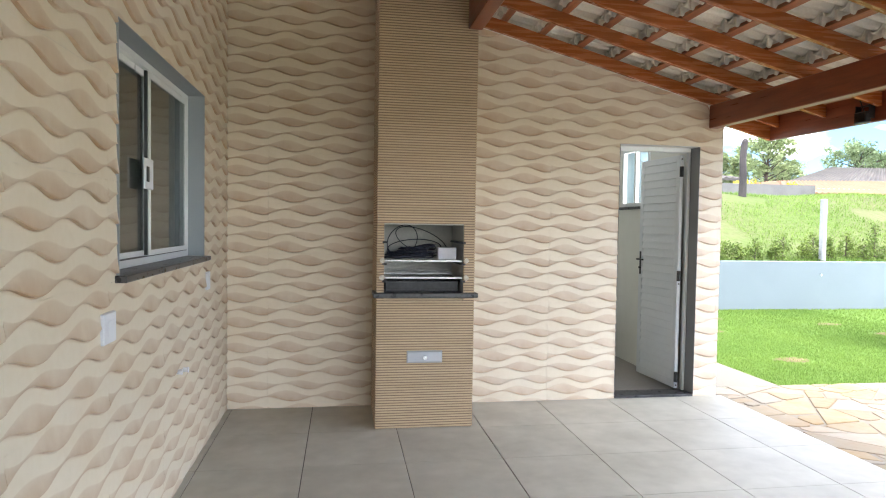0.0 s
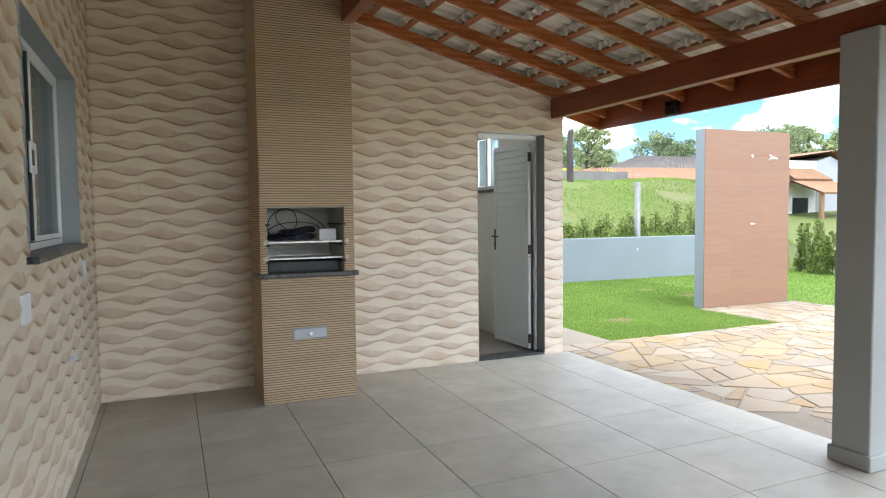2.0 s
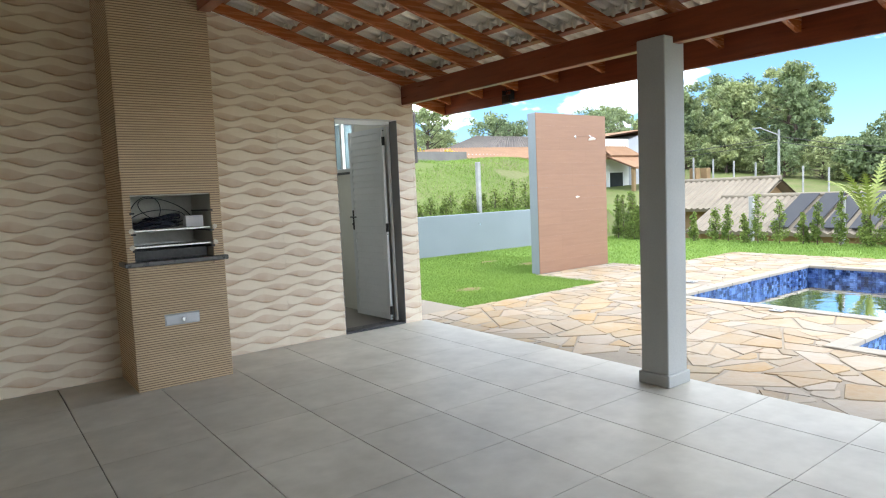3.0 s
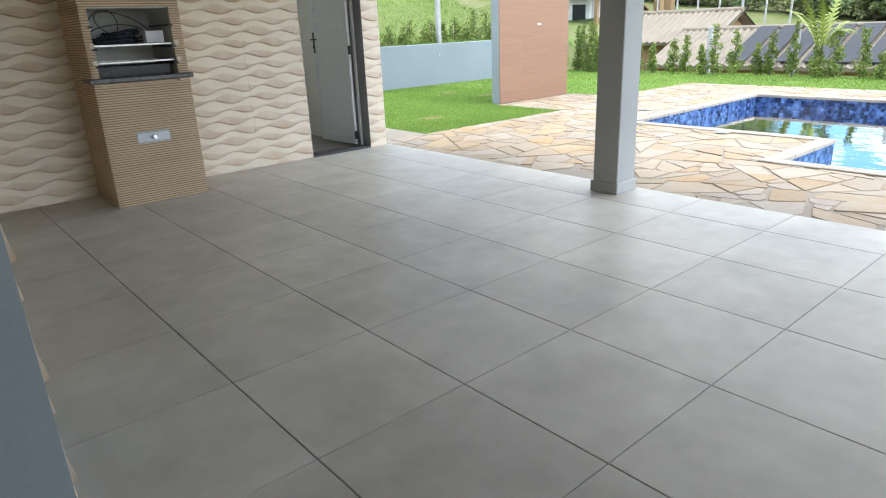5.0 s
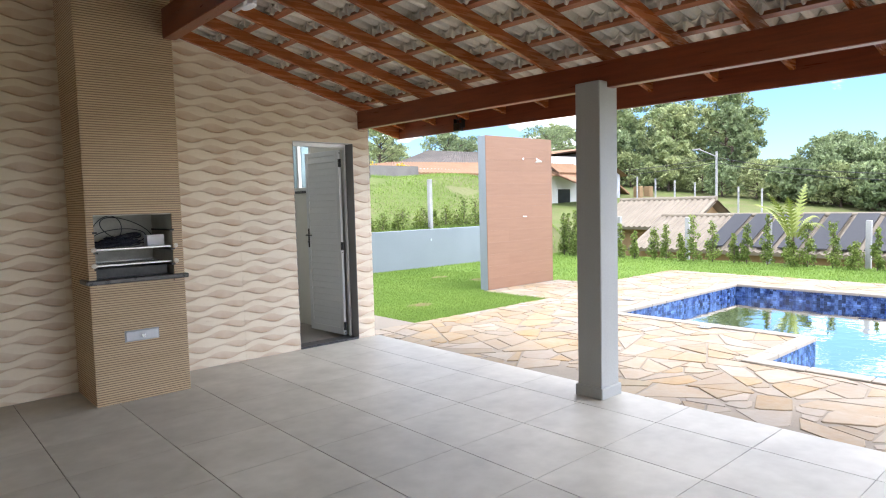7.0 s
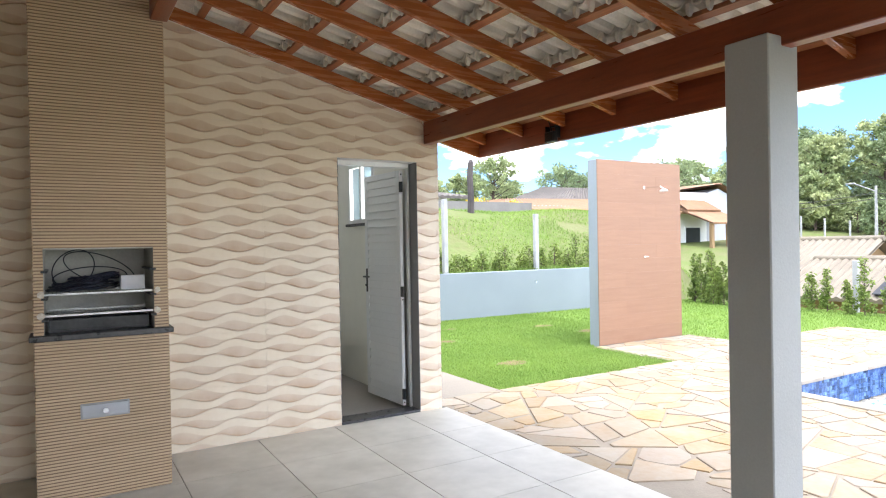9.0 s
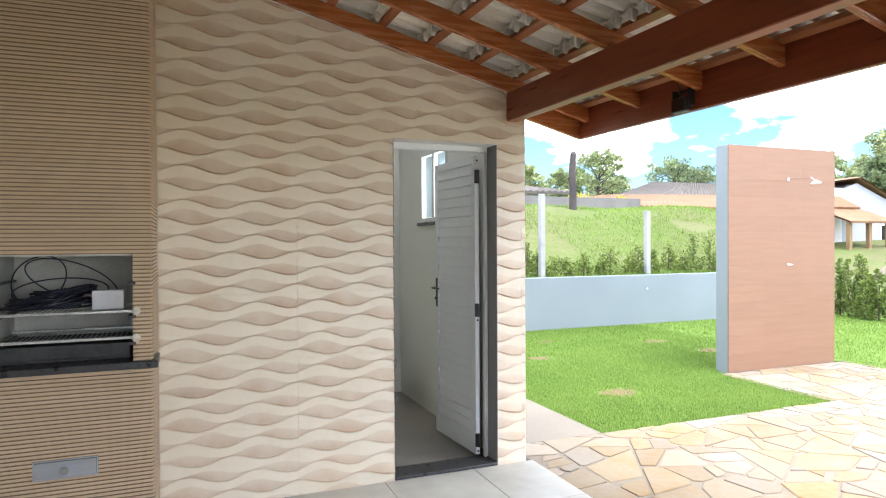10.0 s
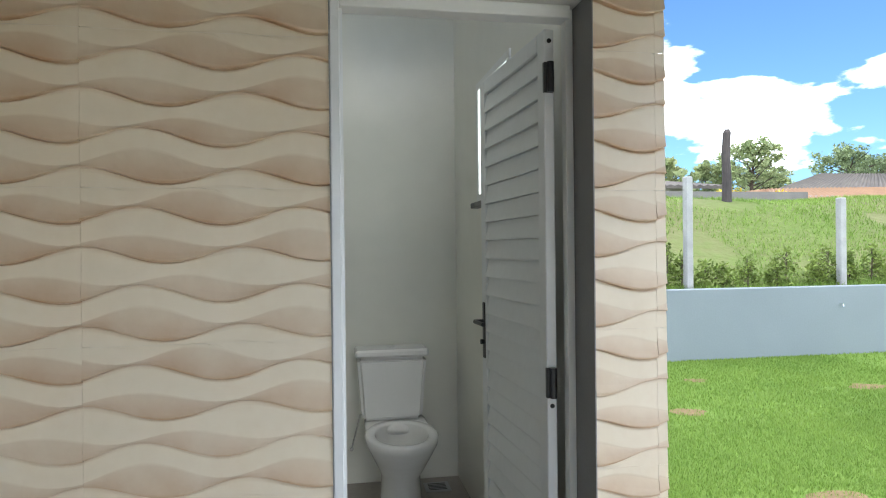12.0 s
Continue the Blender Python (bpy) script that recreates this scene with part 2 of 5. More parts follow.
M["shrub"] = surf("shrub_leaves", (0.21, 0.27, 0.065), (0.125, 0.18, 0.04), rough=0.6, scale=3, fine=20, bump=0.0, rand=0.4, island=True, spec=0.3)
M["yellow"] = surf("yellow_blossom", (0.70, 0.52, 0.03), rough=0.7, bump=0.0)
M["bark"] = surf("bark", (0.13, 0.095, 0.07), (0.07, 0.05, 0.04), rough=0.95, scale=4, fine=25, bump=0.3, stretch=(1, 1, 0.2))
M["burnt"] = surf("weathered_dark_trunk", (0.075, 0.062, 0.06), (0.035, 0.03, 0.03), rough=0.95, scale=4, fine=25, bump=0.3, stretch=(1, 1, 0.2))
M["terracotta"] = surf("terracotta_roof", (0.275, 0.160, 0.090), (0.225, 0.125, 0.066), rough=0.8, scale=1.2, fine=14, rand=0.1, bump=0.1)
M["gray_roof"] = surf("gray_brown_roof", (0.132, 0.116, 0.100), (0.098, 0.086, 0.076), rough=0.85, scale=1.2, fine=14, bump=0.1)
M["cream_roof"] = surf("cream_roof", (0.232, 0.199, 0.150), (0.188, 0.158, 0.116), rough=0.8, scale=1.2, fine=14, bump=0.1, rand=0.1)
M["ocher"] = surf("ocher_wall_paint", (0.270, 0.176, 0.086), (0.232, 0.150, 0.075), rough=0.8, scale=0.8, fine=20)
M["house_white"] = surf("white_house_paint", (0.375, 0.390, 0.420), (0.338, 0.352, 0.383), rough=0.8, scale=0.8, fine=20)
M["solar"] = surf("black_solar_mat", (0.030, 0.032, 0.036), (0.020, 0.021, 0.024), rough=0.6, scale=3)
M["dark_opening"] = surf("dark_window_pane", (0.03, 0.035, 0.04), rough=0.15, bump=0.0)
M["boundary"] = surf("gray_block_wall", (0.176, 0.168, 0.160), (0.136, 0.128, 0.124), rough=0.9, scale=1.5, fine=20, bump=0.15)


def translucent(m, share):
    """Let light through thin leaves."""
    nt = m.node_tree
    b = nt.nodes["Principled BSDF"]
    out = nt.nodes["Material Output"]
    tr = nt.nodes.new("ShaderNodeBsdfTranslucent")
    nt.links.new(b.inputs["Base Color"].links[0].from_socket, tr.inputs["Color"])
    mx = nt.nodes.new("ShaderNodeMixShader")
    mx.inputs["Fac"].default_value = share
    nt.links.new(b.outputs["BSDF"], mx.inputs[1])
    nt.links.new(tr.outputs["BSDF"], mx.inputs[2])
    nt.links.new(mx.outputs["Shader"], out.inputs["Surface"])


for key in ("leaf", "leaf_dark", "shrub", "grass"):
    translucent(M[key], 0.35)


# ---- mesh helpers ----
def box(bm, x0, x1, y0, y1, z0, z1, bevel=0.0):
    """A box, with its edges bevelled, added to bm. Returns its vertices."""
    vs = bmesh.ops.create_cube(bm, size=1.0)["verts"]
    for v in vs:
        v.co = Vector((x0 + (v.co.x + 0.5) * (x1 - x0), y0 + (v.co.y + 0.5) * (y1 - y0), z0 + (v.co.z + 0.5) * (z1 - z0)))
    if bevel:
        es = list({e for v in vs for e in v.link_edges})
        bmesh.ops.bevel(bm, geom=es, offset=bevel, segments=1, affect="EDGES", profile=0.5)
    return vs


def rod(bm, a, b, r, r2=None, seg=10):
    """A round rod from a to b."""
    a, b = Vector(a), Vector(b)
    d = b - a
    m = Matrix.Translation((a + b) / 2) @ d.to_track_quat("Z", "Y").to_matrix().to_4x4()
    bmesh.ops.create_cone(bm, cap_ends=True, segments=seg, radius1=r, radius2=r if r2 is None else r2, depth=d.length, matrix=m)


def prism(bm, pts, axis, a, b):
    """A polygon of (u, v) points swept along an axis from a to b. Axis x: (y, z); y: (x, z); z: (x, y)."""
    def at(p, w):
        return {"x": (w, p[0], p[1]), "y": (p[0], w, p[1]), "z": (p[0], p[1], w)}[axis]
    lo = [bm.verts.new(at(p, a)) for p in pts]
    hi = [bm.verts.new(at(p, b)) for p in pts]
    n = len(pts)
    for i in range(n):
        bm.faces.new((lo[i], lo[(i + 1) % n], hi[(i + 1) % n], hi[i]))
    bm.faces.new(lo[::-1])
    bm.faces.new(hi)


def lathe(bm, rings, seg=24):
    """Rings of (cx, cy, z, rx, ry) joined into a closed skin."""
    loops = []
    for cx, cy, z, rx, ry in rings:
        loops.append([bm.verts.new((cx + rx * math.cos(2 * math.pi * i / seg), cy + ry * math.sin(2 * math.pi * i / seg), z)) for i in range(seg)])
    for p, q in zip(loops, loops[1:]):
        for i in range(seg):
            bm.faces.new((p[i], p[(i + 1) % seg], q[(i + 1) % seg], q[i]))
    bm.faces.new(loops[0][::-1])
    bm.faces.new(loops[-1])


def finish(name, bm, material, smooth=False):
    bmesh.ops.recalc_face_normals(bm, faces=bm.faces[:])
    me = bpy.data.meshes.new(name)
    bm.to_mesh(me)
    bm.free()
    me.materials.append(material)
    if smooth:
        for p in me.polygons:
            p.use_smooth = True
    return me


def part(name, bm, material, parent, label="", smooth=False):
    ob = new(name, finish(name, bm, material, smooth))
    ob.parent = parent
    if label:
        ob["label"] = label
    return ob


def shared(name, me, parent, loc=(0, 0, 0), rz=0.0):
    ob = new(name, me)
    ob.parent = parent
    ob.location = loc
    ob.rotation_euler = (0, 0, rz)
    return ob


def solid(name, bm, material, label, category, kind="", group="", smooth=False):
    return tagged(new(name, finish(name, bm, material, smooth)), label, category, group, kind)


def thing(name, loc, label, category, group="", kind=""):
    ob = new(name)
    ob.empty_display_size = 0.1
    ob.location = loc
    return tagged(ob, label, category, group, kind)


def raw(name, verts, faces, material, parent=None):
    me = bpy.data.meshes.new(name)
    me.from_pydata([tuple(v) for v in verts], [], faces)
    me.materials.append(material)
    ob = new(name, me)
    ob.parent = parent
    return ob


# ---- plan (metres) ----
WX, WY = 0.0, 5.48                 # faces of the window wall and of the barbecue wall
END = 4.06                         # free end of the barbecue wall
TH = 0.17                          # wall thickness
DX0, DX1, DH = 3.13, 3.845, 2.13   # bathroom doorway
WIN = (3.10, 4.645, 1.21, 2.21)    # window: y0, y1, z0, z1
PJ0, PJ1 = 1.22, 2.175             # side door recess in the window wall
NJ0, NJ1 = -1.0, 0.75              # doorway in which the camera starts back
DTOP = 2.25
FLOOR_X1 = 4.11
SLOPE = 0.264


def rafter_z(x):
    """Underside of the rafters."""
    return 2.481 + (3.913 - x) * SLOPE


# ---- walls ----
def wall_west():
    bm = bmesh.new()
    x0, x1, top = -TH, WX - 0.012, 3.62
    for y0, y1, z0, z1 in ((-4.4, NJ0, 0, top), (NJ0, NJ1, DTOP, top), (NJ1, PJ0, 0, top), (PJ0, PJ1, DTOP, top), (PJ1, WIN[0], 0, top),
                           (WIN[0], WIN[1], 0, WIN[2]), (WIN[0], WIN[1], WIN[3], top), (WIN[1], WY + TH, 0, top)):
        box(bm, x0, x1, y0, y1, z0, z1)
    return solid("wall_west", bm, M["grout"], "house wall clad in cream wavy relief tiles with gray reveals", "wall", "structure")


def wall_north():
    bm = bmesh.new()
    y0, y1 = WY + 0.012, WY + TH

    def col(xa, xb, za):
        prism(bm, [(xa, za), (xb, za), (xb, rafter_z(xb)), (xa, rafter_z(xa))], "y", y0, y1)
    col(0.0 - 0.012, DX0, -0.1)
    col(DX0, DX1, DH)
    col(DX1, 3.915, -0.1)
    prism(bm, [(3.915, -0.1), (END - 0.012, -0.1), (END - 0.012, 2.42), (3.915, 2.42)], "y", y0, y1)
    return solid("wall_north", bm, M["grout"], "barbecue wall clad in cream wavy relief tiles with gray door reveals", "wall", "structure")


W_WEST, W_NORTH = wall_west(), wall_north()


# ---- ceramic relief tiles ----
TW, TTH, LAM = 0.745, 0.385, 0.38
ROWS_REL = [(-0.067, 0), (0.030, 1), (0.126, 0), (0.222, 1), (0.318, 0), (0.414, 1), (0.511, 0)]


def lip(u, row):
    """Height of a ribbon's lower edge, u along the tile."""
    z, fam = row
    ph = 0.134 if fam == 0 else 0.380
    return z + 0.020 * math.cos(2 * math.pi * (u - ph) / LAM) + 0.002 * math.sin(11 * u + 3 * z)


def ribbon(u, row):
    ph = 0.134 if row[1] == 0 else 0.380
    return 0.006 + (0.033 + 0.007 * math.sin(23 * row[0] + 4 * u)) * (1 - math.cos(2 * math.pi * (u - ph + 0.03) / LAM))


def relief_mesh(u0, u1, z0, z1, top=None):
    """A tile, or a cut of one, from (u0, z0) to (u1, z1) in the tile's own frame; relief towards +h. Returns a mesh in (u, h, z)."""
    n = max(2, round((u1 - u0) / 0.026))
    us = [u0 + (u1 - u0) * i / n for i in range(n + 1)]
    cols, tint = [], []
    for u in us:
        zt = z1 if top is None else min(z1, top(u))
        col = []
        for k in range(len(ROWS_REL) - 1, 0, -1):
            hi, lo = lip(u, ROWS_REL[k]), lip(u, ROWS_REL[k - 1])
            mid = min(lo + ribbon(u, ROWS_REL[k - 1]), hi - 0.012)
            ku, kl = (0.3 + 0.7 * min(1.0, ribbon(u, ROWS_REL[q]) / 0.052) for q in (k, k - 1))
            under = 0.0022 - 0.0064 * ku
            # crease rows under the lip are tinted to deepen its shadow line
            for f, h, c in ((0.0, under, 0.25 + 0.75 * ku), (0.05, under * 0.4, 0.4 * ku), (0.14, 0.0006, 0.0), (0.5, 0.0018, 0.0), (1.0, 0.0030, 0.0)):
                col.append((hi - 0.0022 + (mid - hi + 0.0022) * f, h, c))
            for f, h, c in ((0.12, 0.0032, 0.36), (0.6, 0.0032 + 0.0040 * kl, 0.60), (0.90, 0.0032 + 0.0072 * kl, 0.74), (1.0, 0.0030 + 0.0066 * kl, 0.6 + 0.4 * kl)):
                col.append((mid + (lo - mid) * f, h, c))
        cols.append([(min(max(z, z0), zt), h, c) for z, h, c in col])
    verts, faces, pr = [], [], []
    m = len(cols[0])
    for u, col in zip(us, cols):
        for z, h, c in col:
            verts.append((u, h, z))
            pr.append(c)
    for i in range(n):
        for j in range(m - 1):
            a, b, c, d = i * m + j, i * m + j + 1, (i + 1) * m + j + 1, (i + 1) * m + j
            if abs(verts[a][2] - verts[b][2]) + abs(verts[c][2] - verts[d][2]) > 1e-5:
                faces.append((a, b, c, d))
    for i, sgn in ((0, 1), (n, -1)):          # cut edges back to the wall
        base = len(verts)
        for j in range(m):
            verts.append((us[i], -0.010, cols[i][j][0]))
            pr.append(0.0)
        for j in range(m - 1):
            if abs(cols[i][j][0] - cols[i][j + 1][0]) > 1e-5:
                a, b = i * m + j, i * m + j + 1
                q = (a, base + j, base + j + 1, b)
                faces.append(q if sgn > 0 else q[::-1])
    me = bpy.data.meshes.new("wall_tile")
    me.from_pydata(verts, [], faces)
    at = me.attributes.new("print_and_shade", "FLOAT", "POINT")
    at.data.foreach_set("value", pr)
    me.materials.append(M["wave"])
    return me


FULL = None


def tile_wall(parent, a0, a1, origin, ztop, holes, place, top=None):
    """Tiles over a wall from a0 to a1, cut round its holes (a0, a1, z0, z1). place(ob, a, z) sets an object."""
    global FULL
    g = 0.0003
    i = math.floor((a0 - origin) / TW)
    while origin + i * TW < a1 - 1e-4:
        ta = origin + i * TW
        for k in range(-1, 10):
            tz = 0.04 + k * TTH
            if tz > ztop or tz + TTH <= 0.001:
                continue
            cuts = [(max(ta, a0), min(ta + TW, a1), max(tz, 0.0), min(tz + TTH, ztop))]
            for h0, h1, hz0, hz1 in holes:
                nxt = []
                for c0, c1, d0, d1 in cuts:
                    if c1 <= h0 or c0 >= h1 or d1 <= hz0 or d0 >= hz1:
                        nxt.append((c0, c1, d0, d1))
                        continue
                    if c0 < h0:
                        nxt.append((c0, h0, d0, d1))
                    if c1 > h1:
                        nxt.append((h1, c1, d0, d1))
                    m0, m1 = max(c0, h0), min(c1, h1)
                    if d0 < hz0:
                        nxt.append((m0, m1, d0, hz0))
                    if d1 > hz1:
                        nxt.append((m0, m1, hz1, d1))
                cuts = nxt
            for c0, c1, d0, d1 in cuts:
                if c1 - c0 < 0.004 or d1 - d0 < 0.004:
                    continue
                if top is not None and max(top(c0), top(c1)) < d0 + 0.003:
                    continue
                lid = None if top is None or min(top(c0), top(c1)) >= d1 else (lambda u, ta=ta, tz=tz: top(ta + u) - tz)
                whole = lid is None and c1 - c0 > TW - 1e-4 and d1 - d0 > TTH - 1e-4
                if whole and FULL is None:
                    FULL = relief_mesh(g, TW - g, g, TTH - g)
                me = FULL if whole else relief_mesh(c0 - ta + g, c1 - ta - g, d0 - tz + g, d1 - tz - g, lid)
                ob = new("wall_tile", me)
                ob.parent = parent
                place(ob, ta, tz)
        i += 1


def place_north(ob, a, z):
    ob.location = (a, WY, z)
    ob.scale = (1, -1, 1)


def place_west(ob, a, z):
    ob.matrix_basis = Matrix(((0, 1, 0, WX), (1, 0, 0, a), (0, 0, 1, z), (0, 0, 0, 1)))


# ---- floor slab ----
bm = bmesh.new()
box(bm, -TH, FLOOR_X1 - 0.006, -4.4, WY + TH, -0.16, -0.006)
FLOOR = solid("floor", bm, M["floor_grout"], "porch floor of large matt taupe porcelain tiles", "floor", "structure")


# ---- roof timber ----
def porch_roof():
    roof = thing("porch_roof", (0, 0, 0), "porch roof of red-brown varnished timber under gray wavy tiles", "roof", kind="structure")

    def timber(name, bm, mat):
        return part(name, bm, mat, roof)
    # near end runs on unseen behind the camera to cut sky light on the left
    ends = (-4.2, 5.58)
    bm = bmesh.new()
    box(bm, 3.92, 4.0, ends[0], WY - 0.002, 2.285, 2.476, 0.005)
    part("front_beam", bm, M["wood_y"], roof, "dark red-brown varnished beam")
    bm = bmesh.new()
    box(bm, 1.715, 1.815, ends[0], 4.868, 2.80, 3.03, 0.005)
    part("upper_beam", bm, M["wood_y"], roof, "dark red-brown varnished beam against the chimney")
    bm = bmesh.new()
    box(bm, 4.545, 4.58, ends[0], ends[1], 2.215, 2.458, 0.004)
    part("fascia", bm, M["wood_y"], roof, "dark red-brown varnished fascia board")
    # verge board closing the eave's end beside the wall
    bm = bmesh.new()
    xa, xb = END + 0.004, 4.544
    za, zb = 2.218 + (4.545 - xa) * SLOPE, 2.218 + (4.545 - xb) * SLOPE
    prism(bm, [(xa, za), (xb, zb), (xb, zb + 0.238), (xa, za + 0.238)], "y", ends[1] - 0.036, ends[1] - 0.001)
    part("verge_board", bm, M["wood_x"], roof, "red-brown varnished verge board")
    # rafters, square to the slope
    c = math.cos(math.atan(SLOPE))
    for k in range(20):
        y = 5.43 - 0.516 * k
        if y < ends[0]:
            break
        bm = bmesh.new()
        xa, xb = (0.0 if k else 1.80), 4.543
        hgt = 0.092 / c
        pts = [(xa, rafter_z(xa)), (xb, rafter_z(xb)), (xb, rafter_z(xb) + hgt), (xa, rafter_z(xa) + hgt)]
        w = 0.04
        yy = y if k else WY - 0.03
        prism(bm, pts, "y", yy - w / 2, yy + w / 2)
        bmesh.ops.bevel(bm, geom=bm.edges[:], offset=0.003, segments=1, affect="EDGES")
        timber("rafter", bm, M["wood_x"])
    # battens
    top = 0.092 / c
    for k in range(16):
        x = 4.31 - 0.3143 * (k - 1) if k else 4.505
        if x < 0.06:
            break
        bm = bmesh.new()
        z = rafter_z(x) + top
        pts = [(x - 0.025, z + 0.025 * SLOPE), (x + 0.025, z - 0.025 * SLOPE), (x + 0.032, z - 0.025 * SLOPE + 0.026), (x - 0.018, z + 0.025 * SLOPE + 0.026)]
        prism(bm, pts, "y", ends[0], ends[1])
        timber("batten", bm, M["batten"])
    # the timbers run very slightly downhill towards the near end
    roof.rotation_euler = (0.009, 0, 0)
    roof.location = (0, 0.022, -WY * 0.009)
    return roof


ROOF = porch_roof()


def roof_tile_mesh():
    """One wavy interlocking tile, ridge-wise length along +x (downhill), 0.236 wide."""
    verts, faces = [], []
    prof = []
    n = 18
    for i in range(n + 1):
        v = i / n
        z = 0.026 * math.cos(4 * math.pi * (v - 0.14)) + 0.007 * math.cos(8 * math.pi * (v - 0.14))
        prof.append((v * 0.244 - 0.122, z))
    for x, lift in ((-0.20, 0.0), (0.195, 0.0), (0.212, -0.006)):
        for t in (0.0, 0.013):
            for y, z in prof:
                verts.append((x, y, z + t + lift))
    m = n + 1
    for s in range(2):
        for t in range(2):
            for i in range(n):
                a, b = (s * 2 + t) * m + i, ((s + 1) * 2 + t) * m + i
                faces.append((a, a + 1, b + 1, b) if t == 0 else (a, b, b + 1, a + 1))
    for s in (0, 2):
        for i in range(n):
            a, b = s * 2 * m + i, (s * 2 + 1) * m + i
            faces.append((a, b, b + 1, a + 1))
    # two hooks under the upper end that hang behind the batten
    for yc in (-0.088, 0.034):
        o = len(verts)
        for z, w, xa, xb in ((0.0, 0.012, -0.198, -0.160), (-0.040, 0.010, -0.190, -0.160), (-0.056, 0.006, -0.182, -0.164)):
            verts += [(xa, yc - w, z), (xb, yc - w, z), (xb, yc + w, z), (xa, yc + w, z)]
        for r in (0, 4):
            faces += [(o + r + i, o + r + 4 + i, o + r + 4 + (i + 1) % 4, o + r + (i + 1) % 4) for i in range(4)]
        faces.append((o + 8, o + 11, o + 10, o + 9))
    me = bpy.data.meshes.new("roof_tile")
    me.from_pydata(verts, [], faces)
    me.materials.append(M["roof_tile"])
    return me


def lay_roof_tiles():
    me = roof_tile_mesh()
    ang = math.atan(SLOPE)
    c = math.cos(ang)
    rest_v, rest_f = [], []
    base_v = [v.co.copy() for v in me.vertices]
    base_f = [tuple(p.vertices) for p in me.polygons]
    count = 0
    rnd = random.Random(5)
    for k in range(15):
        x = 4.45 - 0.3143 * k
        if x < 0.15:
            break
        z = rafter_z(x) + 0.092 / c + 0.070
        for j in range(41):
            y = 5.49 - 0.236 * j
            m = Matrix.Translation((x + rnd.uniform(-0.006, 0.006), y, z + rnd.uniform(0, 0.004))) @ Matrix.Rotation(ang - 0.075 + rnd.uniform(-0.006, 0.006), 4, "Y")
            if y > 0.9 and x > 1.7 and count < 300:
                ob = new("roof_tile", me)
                ob.parent = ROOF
                ob.matrix_basis = m
                count += 1
            else:
                o = len(rest_v)
                rest_v.extend(m @ v for v in base_v)
                rest_f.extend(tuple(i + o for i in f) for f in base_f)
    ob = raw("roof_tiles", rest_v, rest_f, M["roof_tile"], ROOF)
    tagged(ob, kind="stuff")
    # unseen sheet added over the tiles closes the roof against the sky
    bm = bmesh.new()
    z0, z1 = rafter_z(-0.17) + 0.26, rafter_z(4.66) + 0.26
    prism(bm, [(-0.17, z0), (4.62, z1), (4.62, z1 + 0.02), (-0.17, z0 + 0.02)], "y", -4.25, 5.62)
    part("roof_underlay", bm, M["roof_tile"], ROOF)


# ---- post ----
def porch_post():
    p = thing("porch_post", (3.93, 2.42, 0), "square light gray painted porch post on a low plinth", "post", kind="structure")
    bm = bmesh.new()
    box(bm, -0.105, 0.115, -0.105, 0.105, 0.0, 2.30, 0.006)
    box(bm, 0.072, 0.115, -0.105, 0.105, 2.29, 2.44)
    part("shaft", bm, M["post_paint"], p)
    bm = bmesh.new()
    box(bm, -0.12, 0.13, -0.12, 0.12, 0.0, 0.085, 0.006)
    part("plinth", bm, M["post_paint"], p)
    return p


porch_post()

# ---- closing walls behind the walk and rooms behind the openings ----
for nm, y0, y1, z0, z1 in (("jamb_1", NJ1 - 0.004, NJ1 - 0.0005, 0, DTOP), ("jamb_2", PJ1 - 0.004, PJ1 - 0.0005, 0, DTOP), ("jamb_3", PJ0 + 0.0005, PJ0 + 0.004, 0, DTOP),
                           ("window_jamb_1", WIN[1] - 0.004, WIN[1] - 0.0005, WIN[2] + 0.007, WIN[3]), ("window_jamb_2", WIN[0] + 0.0005, WIN[0] + 0.004, WIN[2] + 0.007, WIN[3])):
    bm = bmesh.new()
    box(bm, -TH - 0.001, 0.009 if nm != "jamb_1" else 0.001, y0, y1, z0, z1)
    solid("trim_" + nm, bm, M["plaster_gray"], "gray painted reveal edge beside the wavy tiles", "trim", "structure")
bm = bmesh.new()
box(bm, -TH - 0.001, 0.009, WIN[0] + 0.004, WIN[1] - 0.004, WIN[3] - 0.004, WIN[3] - 0.0005)
solid("trim_window_head", bm, M["plaster_gray"], "gray painted reveal edge over the window", "trim", "structure")
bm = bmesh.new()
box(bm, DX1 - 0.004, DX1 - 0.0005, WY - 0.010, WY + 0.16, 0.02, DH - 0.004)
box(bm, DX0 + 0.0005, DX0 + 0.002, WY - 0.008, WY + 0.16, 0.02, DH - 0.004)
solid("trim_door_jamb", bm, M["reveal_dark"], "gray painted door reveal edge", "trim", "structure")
bm = bmesh.new()
box(bm, DX0 + 0.0005, DX1 - 0.0005, WY - 0.008, WY + 0.16, DH - 0.0035, DH - 0.0005)
solid("trim_door_head", bm, M["plaster_white"], "pale plastered head of the door opening", "trim", "structure")
# added wall behind the camera, sized to keep south light off the left side
bm = bmesh.new()
prism(bm, [(-TH, -0.1), (1.25, -0.1), (1.25, 3.08), (-TH, 3.45)], "y", -4.57, -4.402)
solid("wall_south", bm, M["plaster_gray"], "unseen plain gray plastered wall added at the porch end to block light", "wall", "structure")
bm = bmesh.new()
box(bm, -3.4, -3.25, -4.4, WY + TH, -0.1, 2.9)
box(bm, -3.25, -TH, -4.4, -4.28, -0.1, 2.9)
box(bm, -3.25, -TH, WY, WY + TH, -0.1, 2.9)
box(bm, -3.25, -TH, 2.6, 2.72, 0.0, 2.8)
solid("wall_inner", bm, M["plaster_white"], "plain pale plaster walls inside the house", "wall", "structure")
bm = bmesh.new()
